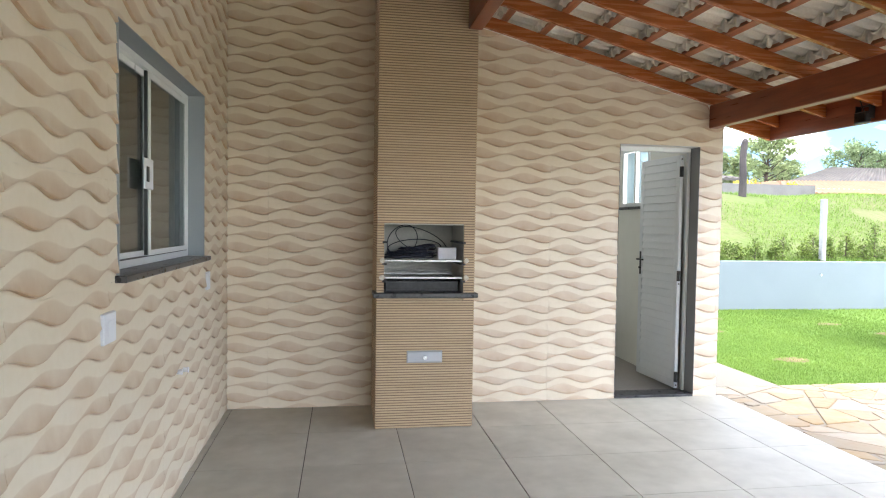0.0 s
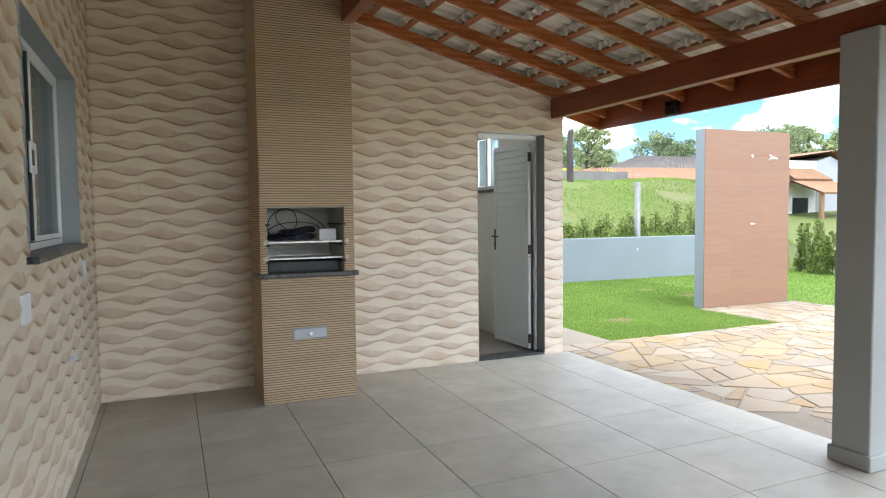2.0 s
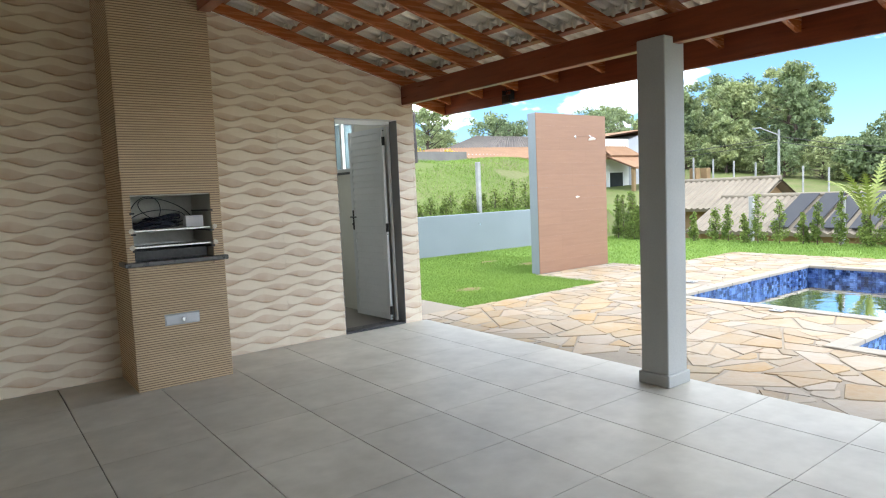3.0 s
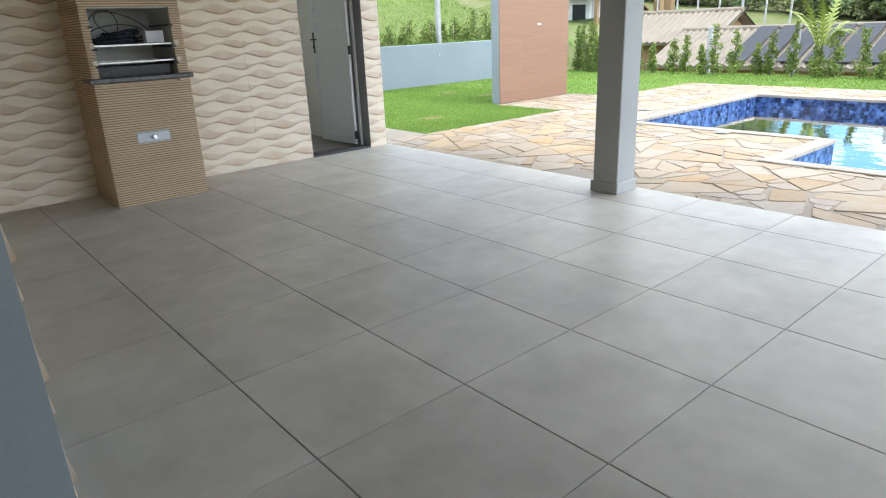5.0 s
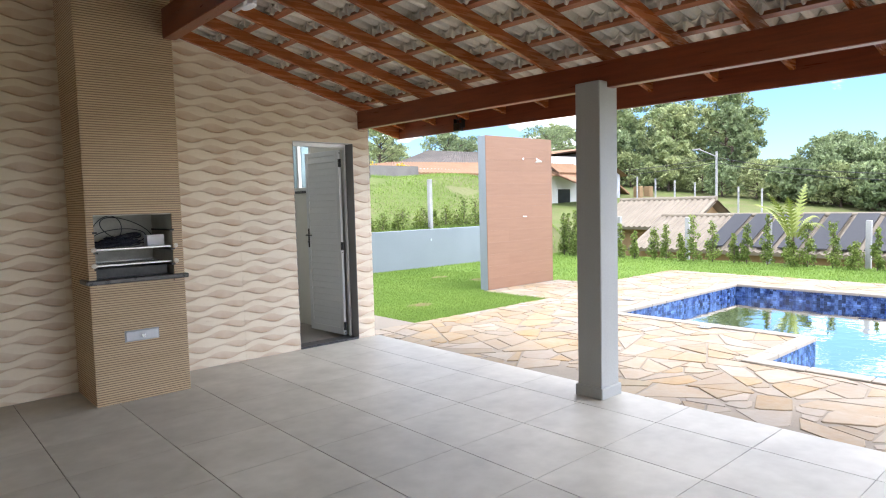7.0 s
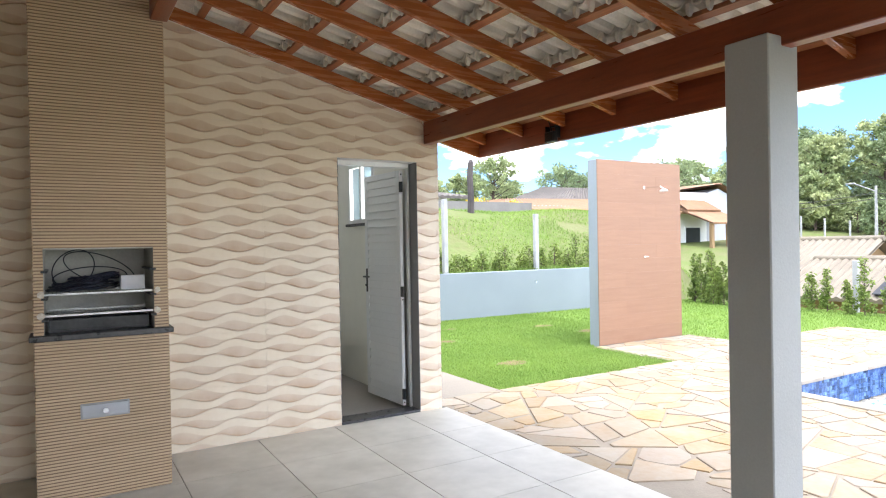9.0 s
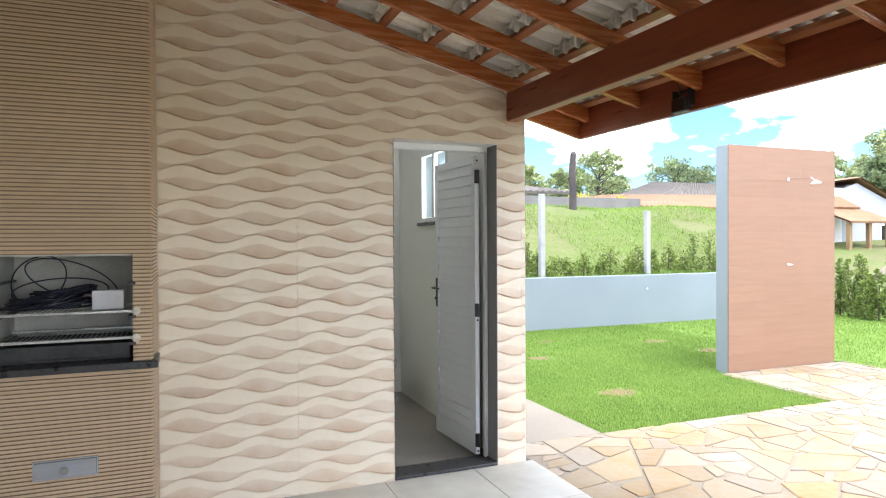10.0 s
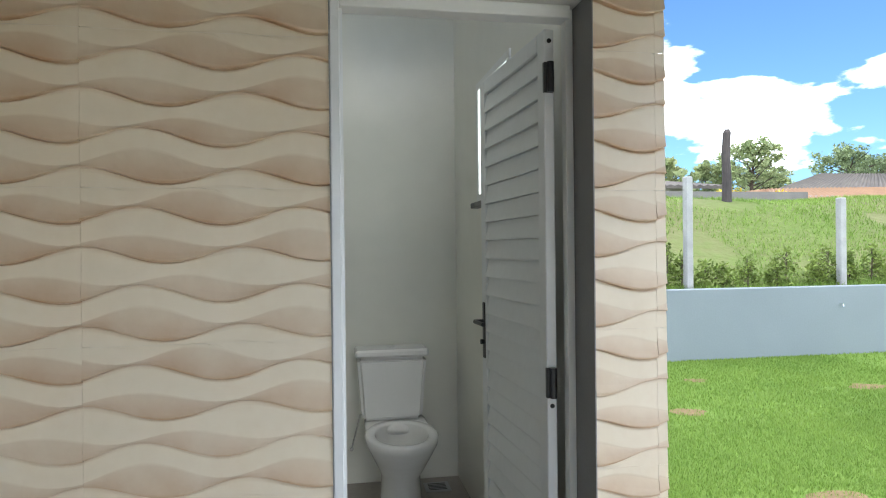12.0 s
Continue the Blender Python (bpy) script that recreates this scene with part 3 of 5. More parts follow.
box(bm, -3.4, -TH, -4.4, WY + TH, -0.12, 0.0)
solid("floor_inner", bm, M["bath_floor"], "plain tiled floor inside the house", "floor", "structure")
bm = bmesh.new()
box(bm, -3.4, -TH, -4.4, WY + TH, 2.8, 2.92)
solid("ceiling_inner", bm, M["plaster_white"], "plain white ceiling inside the house", "ceiling", "structure")


# ---- bathroom shell ----
BX0, BX1, BY0, BY1 = 2.0, 3.90, WY + TH, 7.72
BW = (6.46, 7.09, 1.66, 2.28)
bm = bmesh.new()
box(bm, BX0, BX1 + 0.16, BY1, BY1 + 0.15, -0.1, 3.3)
solid("wall_bathroom_north", bm, M["bath_tile"], "bathroom wall in glossy white tiles behind the toilet", "wall", "structure")
bm = bmesh.new()
box(bm, BX0 - 0.15, BX0, BY0, BY1 + 0.15, -0.1, 3.3)
solid("wall_bathroom_west", bm, M["bath_tile"], "bathroom side wall in glossy white tiles", "wall", "structure")
bm = bmesh.new()
for y0, y1, z0, z1 in ((BY0, BW[0], -0.1, 3.3), (BW[1], BY1, -0.1, 3.3), (BW[0], BW[1], -0.1, BW[2]), (BW[0], BW[1], BW[3], 3.3)):
    box(bm, BX1, BX1 + 0.16, y0, y1, z0, z1)
bmesh.ops.remove_doubles(bm, verts=bm.verts[:], dist=0.0005)
solid("wall_bathroom_east", bm, M["bath_tile"], "white tiled bathroom wall with a small window", "wall", "structure")
bm = bmesh.new()
box(bm, BX0, BX1, BY0 - TH + 0.10, BY1, -0.1, 0.0)
solid("floor_bathroom", bm, M["bath_floor"], "taupe tiled bathroom floor", "floor", "structure")
bm = bmesh.new()
box(bm, BX0 - 0.15, BX1 + 0.16, BY0, BY1 + 0.15, 3.3, 3.45)
solid("ceiling_bathroom", bm, M["plaster_white"], "plain white bathroom ceiling", "ceiling", "structure")


# ---- window in the house wall ----
def house_window():
    y0, y1, z0, z1 = WIN
    w = thing("window_1", (-0.10, (y0 + y1) / 2, z0), "white aluminium sliding window with greenish glass, one sash slid open", "window", kind="structure")
    hw, h = (y1 - y0) / 2, z1 - z0

    def ring(a0, a1, c0, c1, t, x0, x1):
        b = bmesh.new()
        box(b, x0, x1, a0, a1, c0, c0 + t, 0.002)
        box(b, x0, x1, a0, a1, c1 - t, c1, 0.002)
        box(b, x0, x1, a0, a0 + t, c0 + t, c1 - t, 0.002)
        box(b, x0, x1, a1 - t, a1, c0 + t, c1 - t, 0.002)
        return b
    part("window_frame", ring(-hw + 0.003, hw - 0.003, 0.008, h - 0.003, 0.034, -0.035, 0.012), M["white_metal"], w)
    for a0, a1, x in ((-0.03, hw - 0.036, -0.010), (-hw + 0.036, 0.0, -0.032)):
        s = part("sash", ring(a0, a1, 0.043, h - 0.038, 0.03, x, x + 0.020), M["white_metal"], w)
        b = bmesh.new()
        box(b, x + 0.009, x + 0.014, a0 + 0.03, a1 - 0.03, 0.073, h - 0.068)
        g = part("pane", b, M["window_glass"], s)
        g.visible_shadow = False
    b = bmesh.new()
    box(b, -0.034, 0.011, -hw + 0.038, hw - 0.038, 0.0425, 0.0465)
    box(b, -0.010, 0.004, -0.048, -0.032, 0.05, h - 0.04)
    part("track", b, M["black_metal"], w)
    b = bmesh.new()
    box(b, 0.010, 0.022, -0.14, 0.0, 0.375, 0.525, 0.004)
    latch = part("latch", b, M["white_plastic"], w)
    b = bmesh.new()
    box(b, 0.0215, 0.026, -0.118, -0.080, 0.41, 0.485, 0.002)
    part("finger_pull", b, M["black_metal"], latch, "black finger pull")
    b = bmesh.new()
    box(b, -0.06, 0.145, -hw - 0.025, hw + 0.025, -0.022, 0.006, 0.004)
    part("window_sill", b, M["granite"], w, "dark granite sill")


def wall_plate(y, z, w=0.125, h=0.115):
    p = thing("wall_plate", (0.010, y, z), "white plastic electrical plate on the wavy tiled wall", "switch plate", group="wall plates")
    b = bmesh.new()
    box(b, -0.014, 0.006, -w / 2, w / 2, -h / 2, h / 2, 0.004)
    part("cover", b, M["white_plastic"], p)
    b = bmesh.new()
    box(b, 0.0055, 0.009, -w / 4, w / 4, -h / 4, h / 4, 0.002)
    part("insert", b, M["white_plastic"], p)


def side_door():
    d = thing("door_1", (-0.165, (PJ0 + PJ1) / 2, 0), "closed white house door with a long polished pull handle", "door", kind="structure")
    hw = (PJ1 - PJ0) / 2
    b = bmesh.new()
    box(b, -0.03, 0.012, -hw + 0.002, -hw + 0.045, 0, DTOP - 0.002, 0.003)
    box(b, -0.03, 0.012, hw - 0.045, hw - 0.002, 0, DTOP - 0.002, 0.003)
    box(b, -0.03, 0.012, -hw + 0.045, hw - 0.045, DTOP - 0.045, DTOP - 0.002, 0.003)
    part("door_frame", b, M["white_metal"], d)
    b = bmesh.new()
    y0, y1 = -hw + 0.05, hw - 0.052
    box(b, -0.070, -0.033, y0, y1, 0.01, DTOP - 0.05, 0.003)
    for k in range(1, 6):
        yy = y1 - 0.06 - (k - 1) * 0.17
        box(b, -0.034, -0.031, yy - 0.165, yy - 0.003, 0.06, DTOP - 0.1, 0.002)
    part("leaf", b, M["door_white"], d)
    b = bmesh.new()
    rod(b, (0.027, hw - 0.105, 0.74), (0.027, hw - 0.105, 1.44), 0.015, seg=16)
    part("handle", b, M["steel"], d, "long polished steel pull bar", smooth=False)
    for z in (0.87, 1.31):
        b = bmesh.new()
        rod(b, (-0.032, hw - 0.105, z), (0.020, hw - 0.105, z), 0.009)
        rod(b, (-0.032, hw - 0.105, z), (-0.023, hw - 0.105, z), 0.016)
        part("handle_mount", b, M["steel"], d)


house_window()
wall_plate(2.985, 1.03)
wall_plate(4.755, 1.05, 0.085)
side_door()


def pipe_stub(y, z):
    t = thing("pipe_stub", (0.008, y, z), "small capped white water pipe in the tiled wall", "pipe")
    b = bmesh.new()
    rod(b, (-0.02, 0, 0), (0.018, 0, 0), 0.013, seg=12)
    part("stub", b, M["white_plastic"], t)
    b = bmesh.new()
    rod(b, (0.016, 0, 0), (0.022, 0, 0), 0.016, seg=8)
    part("cap", b, M["white_plastic"], t)


pipe_stub(4.0, 0.63)
pipe_stub(4.14, 0.61)


# ---- bathroom door ----
def bathroom_door():
    d = thing("door_2", (3.80, WY + 0.115, 0.0), "white louvred aluminium door standing open into the bathroom", "door", kind="structure")
    fy0, fy1 = -0.015, 0.05
    b = bmesh.new()
    x0, x1 = DX0 - 3.80 + 0.002, DX1 - 3.80 - 0.002
    box(b, x0, x0 + 0.028, fy0, fy1, 0.02, DH - 0.002, 0.003)
    box(b, x1 - 0.020, x1, fy0 + 0.03, fy1, 0.02, DH - 0.002, 0.003)
    box(b, x0 + 0.028, x1 - 0.020, fy0, fy1, DH - 0.04, DH - 0.002, 0.003)
    for a, c in ((x0 + 0.028, x0 + 0.036), (x1 - 0.028, x1 - 0.020)):
        box(b, a, c, fy0 + 0.02, fy1 - 0.01, 0.02, DH - 0.04)
    part("door_frame", b, M["white_metal"], d)
    b = bmesh.new()
    box(b, DX0 - 3.80 + 0.001, DX1 - 3.80 - 0.001, -0.125, 0.06, 0.0, 0.02, 0.003)
    part("threshold", b, M["granite"], d, "dark granite threshold")
    # leaf in its own frame: width along +y, opened almost square to the wall
    turn = Matrix.Rotation(radians(3.5), 4, "Z") @ Matrix.Translation((-0.02, 0.045, 0))
    w, z0, z1 = 0.655, 0.03, 2.075
    leaf = new("leaf")
    leaf.parent = d
    leaf.matrix_basis = turn
    fr = 0.055
    b = bmesh.new()
    box(b, -0.016, 0.016, 0.0, fr, z0, z1, 0.003)
    box(b, -0.016, 0.016, w - fr, w, z0, z1, 0.003)
    box(b, -0.016, 0.016, fr, w - fr, z1 - fr, z1, 0.003)
    box(b, -0.016, 0.016, fr, w - fr, z0, z0 + 0.075, 0.003)
    part("leaf_frame", b, M["door_white"], leaf)
    n = 27
    step = (z1 - fr - z0 - 0.075) / n
    b = bmesh.new()
    prism(b, [(-0.0155, 0.0), (-0.0155, 0.006), (-0.004, step - 0.001), (0.0125, step - 0.001), (0.0125, 0.0)], "y", fr - 0.002, w - fr + 0.002)
    me = finish("slat", b, M["door_white"])
    for k in range(n):
        shared("slat", me, leaf, (0, 0, z0 + 0.075 + k * step))
    hz = 1.10
    for s in (-1, 1):
        b = bmesh.new()
        box(b, s * 0.017 - 0.003, s * 0.017 + 0.003, w - 0.045, w - 0.015, hz - 0.11, hz + 0.11, 0.003)
        rod(b, (s * 0.018, w - 0.03, hz + 0.035), (s * 0.058, w - 0.03, hz + 0.035), 0.008)
        rod(b, (s * 0.055, w - 0.03, hz + 0.035), (s * 0.055, w - 0.14, hz + 0.035), 0.008)
        rod(b, (s * 0.018, w - 0.03, hz - 0.045), (s * 0.032, w - 0.03, hz - 0.045), 0.010)
        part("door_handle", b, M["black_metal"], leaf, "black lever handle")
    for z in (0.13, 1.02, 1.93):
        b = bmesh.new()
        rod(b, (0.0, -0.010, z - 0.045), (0.0, -0.010, z + 0.045), 0.011)
        box(b, -0.019, 0.012, -0.008, 0.006, z - 0.045, z + 0.045, 0.002)
        part("hinge", b, M["black_metal"], leaf)
    for z in (0.055, 0.95, 2.04):
        b = bmesh.new()
        rod(b, (0, 0.002, z), (0, -0.003, z), 0.007)
        part("screw_cap", b, M["black_metal"], leaf)


def bathroom_window():
    y0, y1, z0, z1 = BW
    w = thing("window_2", (BX1 + 0.03, (y0 + y1) / 2, z0), "small white bathroom window with frosted panes", "window", kind="structure")
    hw, h = (y1 - y0) / 2, z1 - z0
    b = bmesh.new()
    for a0, a1, c0, c1 in ((-hw, hw, 0, 0.04), (-hw, hw, h - 0.04, h), (-hw, -hw + 0.04, 0.04, h - 0.04), (hw - 0.04, hw, 0.04, h - 0.04), (-0.02, 0.02, 0.04, h - 0.04)):
        box(b, -0.04, 0.03, a0, a1, c0, c1, 0.003)
    part("window_frame", b, M["white_metal"], w)
    for a0, a1 in ((-hw + 0.04, -0.02), (0.02, hw - 0.04)):
        b = bmesh.new()
        box(b, 0.0, 0.006, a0, a1, 0.04, h - 0.04)
        part("pane", b, M["frosted_glass"], w).visible_shadow = False
    b = bmesh.new()
    box(b, -0.07, 0.11, -hw - 0.02, hw + 0.02, -0.03, -0.002, 0.004)
    part("window_sill", b, M["granite"], w, "dark granite sill")


def toilet():
    t = thing("toilet", (3.475, 7.70, 0), "white ceramic close-coupled toilet with its seat missing, against the bathroom wall", "toilet")
    b = bmesh.new()
    lathe(b, [(0, -0.36, 0.0, 0.115, 0.20), (0, -0.35, 0.05, 0.105, 0.19), (0, -0.34, 0.18, 0.10, 0.18), (0, -0.38, 0.28, 0.145, 0.23),
              (0, -0.41, 0.36, 0.18, 0.255), (0, -0.41, 0.395, 0.186, 0.262), (0, -0.41, 0.405, 0.178, 0.254),
              (0, -0.415, 0.404, 0.140, 0.205), (0, -0.415, 0.396, 0.132, 0.196), (0, -0.41, 0.355, 0.128, 0.190), (0, -0.40, 0.25, 0.085, 0.12), (0, -0.38, 0.16, 0.05, 0.06)], 32)
    box(b, -0.17, 0.17, -0.24, -0.02, 0.33, 0.40, 0.02)
    part("bowl", b, M["ceramic"], t, smooth=True).location.x = 0.022
    b = bmesh.new()
    vs = box(b, -0.19, 0.19, -0.195, -0.015, 0.402, 0.755, 0.0)
    for v in vs:
        if v.co.z < 0.5:
            v.co.x *= 0.86
            v.co.y = -0.015 + (v.co.y + 0.015) * 0.9
    bmesh.ops.bevel(b, geom=b.edges[:], offset=0.022, segments=3, affect="EDGES")
    part("tank", b, M["ceramic"], t)
    b = bmesh.new()
    box(b, -0.20, 0.20, -0.205, -0.008, 0.757, 0.80, 0.012)
    part("tank_lid", b, M["ceramic"], t)
    b = bmesh.new()
    rod(b, (0, -0.10, 0.80), (0, -0.10, 0.812), 0.022, seg=20)
    part("flush_button", b, M["chrome"], t)
    b = bmesh.new()
    rod(b, (-0.22, -0.005, 0.22), (-0.22, -0.05, 0.22), 0.012)
    rod(b, (-0.22, -0.045, 0.22), (-0.17, -0.06, 0.42), 0.006)
    part("water_hose", b, M["chrome"], t)
    t.scale = (1.07, 1.07, 1.05)


def floor_drain(x, y, z, name, label, s=0.075):
    d = thing(name, (x, y, z), label, "drain")
    b = bmesh.new()
    box(b, -s, s, -s, s, 0.0, 0.004, 0.001)
    part("plate", b, M["brushed"], d)
    for k in range(-2, 3):
        b = bmesh.new()
        box(b, -s * 0.7, s * 0.7, k * s * 0.3 - 0.004, k * s * 0.3 + 0.004, 0.004, 0.006)
        part("slot", b, M["black_metal"], d)


bathroom_door()
bathroom_window()
toilet()
floor_drain(3.74, 7.56, 0.0, "floor_drain", "square metal floor drain beside the toilet")


# ---- barbecue ----
BQ = (1.105, 1.787, 4.885)       # left, right, front
NI = (1.15, 1.712, 0.955, 1.432)  # fire niche: x0, x1, z0, z1


def barbecue():
    x0, x1, yf = BQ
    g = thing("barbecue", ((x0 + x1) / 2, WY, 0), "built-in barbecue and chimney clad in ribbed wood-look ceramic", "barbecue")
    ox, oy = (x0 + x1) / 2, WY
    top = rafter_z(x1) + 0.30
    # brick core round the niche
    e = 0.012
    b = bmesh.new()
    X0, X1, Y0, Y1 = x0 - ox + e, x1 - ox - e, yf - oy + e, -0.001
    n0, n1 = NI[0] - ox, NI[1] - ox
    box(b, X0, X1, Y0, Y1, 0, NI[2] - 0.04)
    part("base_core", b, M["rib"], g)
    for nm, xa, xb, ya, za, zb in (("niche_side", X0, n0, Y0, NI[2] - 0.04, NI[3]), ("niche_side", n1, X1, Y0, NI[2] - 0.04, NI[3]),
                                   ("niche_back", n0, n1, -0.10, NI[2] - 0.04, NI[3]), ("chimney_core", X0, X1, Y0, NI[3], top)):
        b = bmesh.new()
        box(b, xa, xb, ya, Y1, za, zb)
        part(nm, b, M["niche"], g)
    # ribbed cladding: panels of twenty ribs
    pitch, deep = 0.018, 0.006

    def rib_panel(length, n):
        """Ribs along +x from 0 to length, n of them up +z, proud towards -y."""
        bb = bmesh.new()
        prof = [(0.0, 0.0)]
        for i in range(n):
            z = i * pitch
            prof += [(-0.0005, z + 0.0005), (-0.0005, z + 0.0034), (-deep, z + 0.0048), (-deep, z + 0.0167), (-0.0005, z + pitch - 0.0004)]
        prof += [(-0.0005, n * pitch - 0.0002), (e - 0.001, n * pitch - 0.0002), (e - 0.001, 0.0)]
        prism(bb, prof, "x", 0, length)
        return bb

    spans = []          # front panels: x0, x1, z0, ribs
    rows = int(top / (pitch * 20))
    for r in range(rows + 1):
        z = r * pitch * 20
        n = 20
        while z + n * pitch > top:
            n -= 1
        if n > 0:
            spans.append((z, n))
    cache = {}

    def put(xa, xb, z, n, side=None):
        key = (round(xb - xa, 4), n)
        if key not in cache:
            me = finish("ribbed_panel", rib_panel(xb - xa, n), M["rib"])
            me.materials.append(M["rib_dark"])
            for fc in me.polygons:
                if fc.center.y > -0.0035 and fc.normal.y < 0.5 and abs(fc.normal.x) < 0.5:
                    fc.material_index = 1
            cache[key] = me
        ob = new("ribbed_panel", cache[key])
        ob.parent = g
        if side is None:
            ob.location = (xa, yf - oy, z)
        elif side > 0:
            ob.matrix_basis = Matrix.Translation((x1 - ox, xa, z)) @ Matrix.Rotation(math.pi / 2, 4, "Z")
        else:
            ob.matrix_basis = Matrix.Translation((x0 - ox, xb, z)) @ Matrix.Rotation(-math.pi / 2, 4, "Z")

    def clear(z, n, za, zb):
        """Rib runs of a panel that miss the band za to zb."""
        lo = [i for i in range(n) if z + (i + 1) * pitch <= za + 0.002]
        hi = [i for i in range(n) if z + i * pitch >= zb - 0.002]
        mid = [i for i in range(n) if i not in lo and i not in hi]
        return lo, mid, hi

    for z, n in spans:
        lo, mid, hi = clear(z, n, NI[2] - 0.045, NI[3])
        for run in (lo, hi):
            if run:
                put(x0 - ox, x1 - ox, z + run[0] * pitch, len(run))
        if mid:
            zz = z + mid[0] * pitch
            put(x0 - ox, NI[0] - ox, zz, len(mid))
            put(NI[1] - ox, x1 - ox, zz, len(mid))
        for s in (-1, 1):
            put(yf - oy + 0.0, -0.013, z, n, s)
    # granite slab
    b = bmesh.new()
    box(b, x0 - ox - 0.028, x1 - ox + 0.028, yf - oy - 0.03, yf - oy + 0.20, NI[2] - 0.033, NI[2], 0.004)
    part("counter_slab", b, M["granite"], g, "dark granite counter slab")
    # fire tray
    b = bmesh.new()
    box(b, n0 + 0.02, n1 - 0.02, -0.50, -0.12, NI[2] + 0.002, NI[2] + 0.012)
    for a0, a1, c0, c1 in ((n0 + 0.02, n1 - 0.02, -0.50, -0.485), (n0 + 0.02, n1 - 0.02, -0.135, -0.12), (n0 + 0.02, n0 + 0.035, -0.485, -0.135), (n1 - 0.035, n1 - 0.02, -0.485, -0.135)):
        box(b, a0, a1, c0, c1, NI[2] + 0.012, NI[2] + 0.075, 0.003)
    part("fire_tray", b, M["soot"], g, "sooty black metal fire tray")
    # two skewer rests with white end knobs
    for z in (1.058, 1.178):
        ya, yb = BQ[2] - WY + 0.03, -0.16
        b = bmesh.new()
        box(b, n0 + 0.004, n1 - 0.004, ya, ya + 0.016, z - 0.007, z + 0.007, 0.002)
        r = part("rack", b, M["rail"], g, "steel grill rack with worn rails")
        b = bmesh.new()
        box(b, n0 + 0.004, n1 - 0.004, yb - 0.016, yb, z - 0.007, z + 0.007, 0.002)
        part("rear_rail", b, M["rail"], r)
        b = bmesh.new()
        rod(b, (0, ya, z), (0, yb, z), 0.0022, seg=5)
        bar = finish("bar", b, M["steel"])
        for k in range(26):
            shared("bar", bar, r, (n0 + 0.02 + k * (n1 - n0 - 0.04) / 25, 0, 0))
        for xx in (n0 - 0.012, n1 + 0.016):
            b = bmesh.new()
            rod(b, (xx, yf - oy + 0.02, z - 0.003), (xx, yf - oy - 0.024, z + 0.004), 0.013, 0.019, seg=9)
            for v in b.verts:
                v.co += Vector((0.006 * noise.noise(v.co * 60), 0, 0.007 * noise.noise(v.co * 45 + Vector((3, 1, 2)))))
            part("knob", b, M["wrap"], r, "grip wrapped in cream paper tape")
    # support lugs at the sides
    for z in (1.048, 1.168, 1.32):
        for xx, s in ((n0, 1), (n1, -1)):
            b = bmesh.new()
            box(b, min(xx - s * 0.012, xx + s * 0.02), max(xx - s * 0.012, xx + s * 0.02), yf - oy - 0.012, -0.14, z - 0.018, z - 0.006, 0.002)
            part("rack_support", b, M["soot"], g)
    # ash drawer
    b = bmesh.new()
    box(b, 1.322 - ox, 1.562 - ox, yf - oy - 0.016, yf - oy + 0.004, 0.468, 0.543, 0.003)
    dr = part("ash_drawer", b, M["brushed"], g, "brushed metal ash drawer front")
    b = bmesh.new()
    box(b, 1.316 - ox, 1.568 - ox, yf - oy - 0.009, yf - oy + 0.002, 0.462, 0.549, 0.002)
    part("drawer_rim", b, M["brushed"], dr)
    b = bmesh.new()
    cx = 1.442 - ox
    rod(b, (cx, yf - oy - 0.016, 0.506), (cx, yf - oy - 0.034, 0.506), 0.010, seg=14)
    rod(b, (cx, yf - oy - 0.034, 0.506), (cx, yf - oy - 0.050, 0.506), 0.017, 0.015, seg=14)
    part("drawer_knob", b, M["chrome"], dr)
    return g


def cable_pile():
    """A heap of dark flex on the upper rack, with two loops standing up."""
    t = thing("cable_coil", (1.39, 5.12, 1.186), "tangled navy-black cables heaped on the barbecue rack", "cable")
    rnd = random.Random(11)

    def tube(pts, r, name):
        cu = bpy.data.curves.new(name, "CURVE")
        cu.dimensions, cu.bevel_depth, cu.bevel_resolution = "3D", r, 1
        sp = cu.splines.new("NURBS")
        sp.points.add(len(pts) - 1)
        for q, p in zip(sp.points, pts):
            q.co = (*p, 1)
        sp.order_u, sp.use_endpoint_u, sp.resolution_u = 4, True, 5
        ob = new(name, cu)
        dg = bpy.context.evaluated_depsgraph_get()
        me = bpy.data.meshes.new_from_object(ob.evaluated_get(dg))
        me.materials.clear()
        me.materials.append(M["cable"])
        bpy.data.objects.remove(ob)
        o = new(name, me)
        o.parent = t
    for k in range(22):
        pts = []
        a0, w, d, zz = rnd.uniform(0, 6), rnd.uniform(0.07, 0.19), rnd.uniform(0.04, 0.13), rnd.uniform(0.008, 0.07)
        ox, tilt = rnd.uniform(-0.09, 0.07), rnd.uniform(0.05, 0.30)
        for i in range(24):
            a = a0 + i * rnd.uniform(0.42, 0.58)
            x = ox - 0.04 + w * math.cos(a) * rnd.uniform(0.85, 1.1)
            pts.append((x, d * math.sin(a), max(0.006, zz + 0.018 * math.sin(a * 1.7 + k) + tilt * (x + 0.05) + rnd.uniform(-0.008, 0.008))))
        tube(pts, 0.0055, "cable")
    for cx, w, h, lean in ((-0.09, 0.11, 0.21, 0.05), (0.05, 0.16, 0.20, -0.22), (0.0, 0.20, 0.12, 0.05)):
        pts = []
        for i in range(20):
            a = -1.9 + i * 0.33
            pts.append((cx + w * math.cos(a) + lean * math.sin(a) * 0.5, 0.02 + 0.02 * math.sin(a * 2), max(0.02, h * 0.62 + h * 0.55 * math.sin(a))))
        tube(pts, 0.0035, "cable")


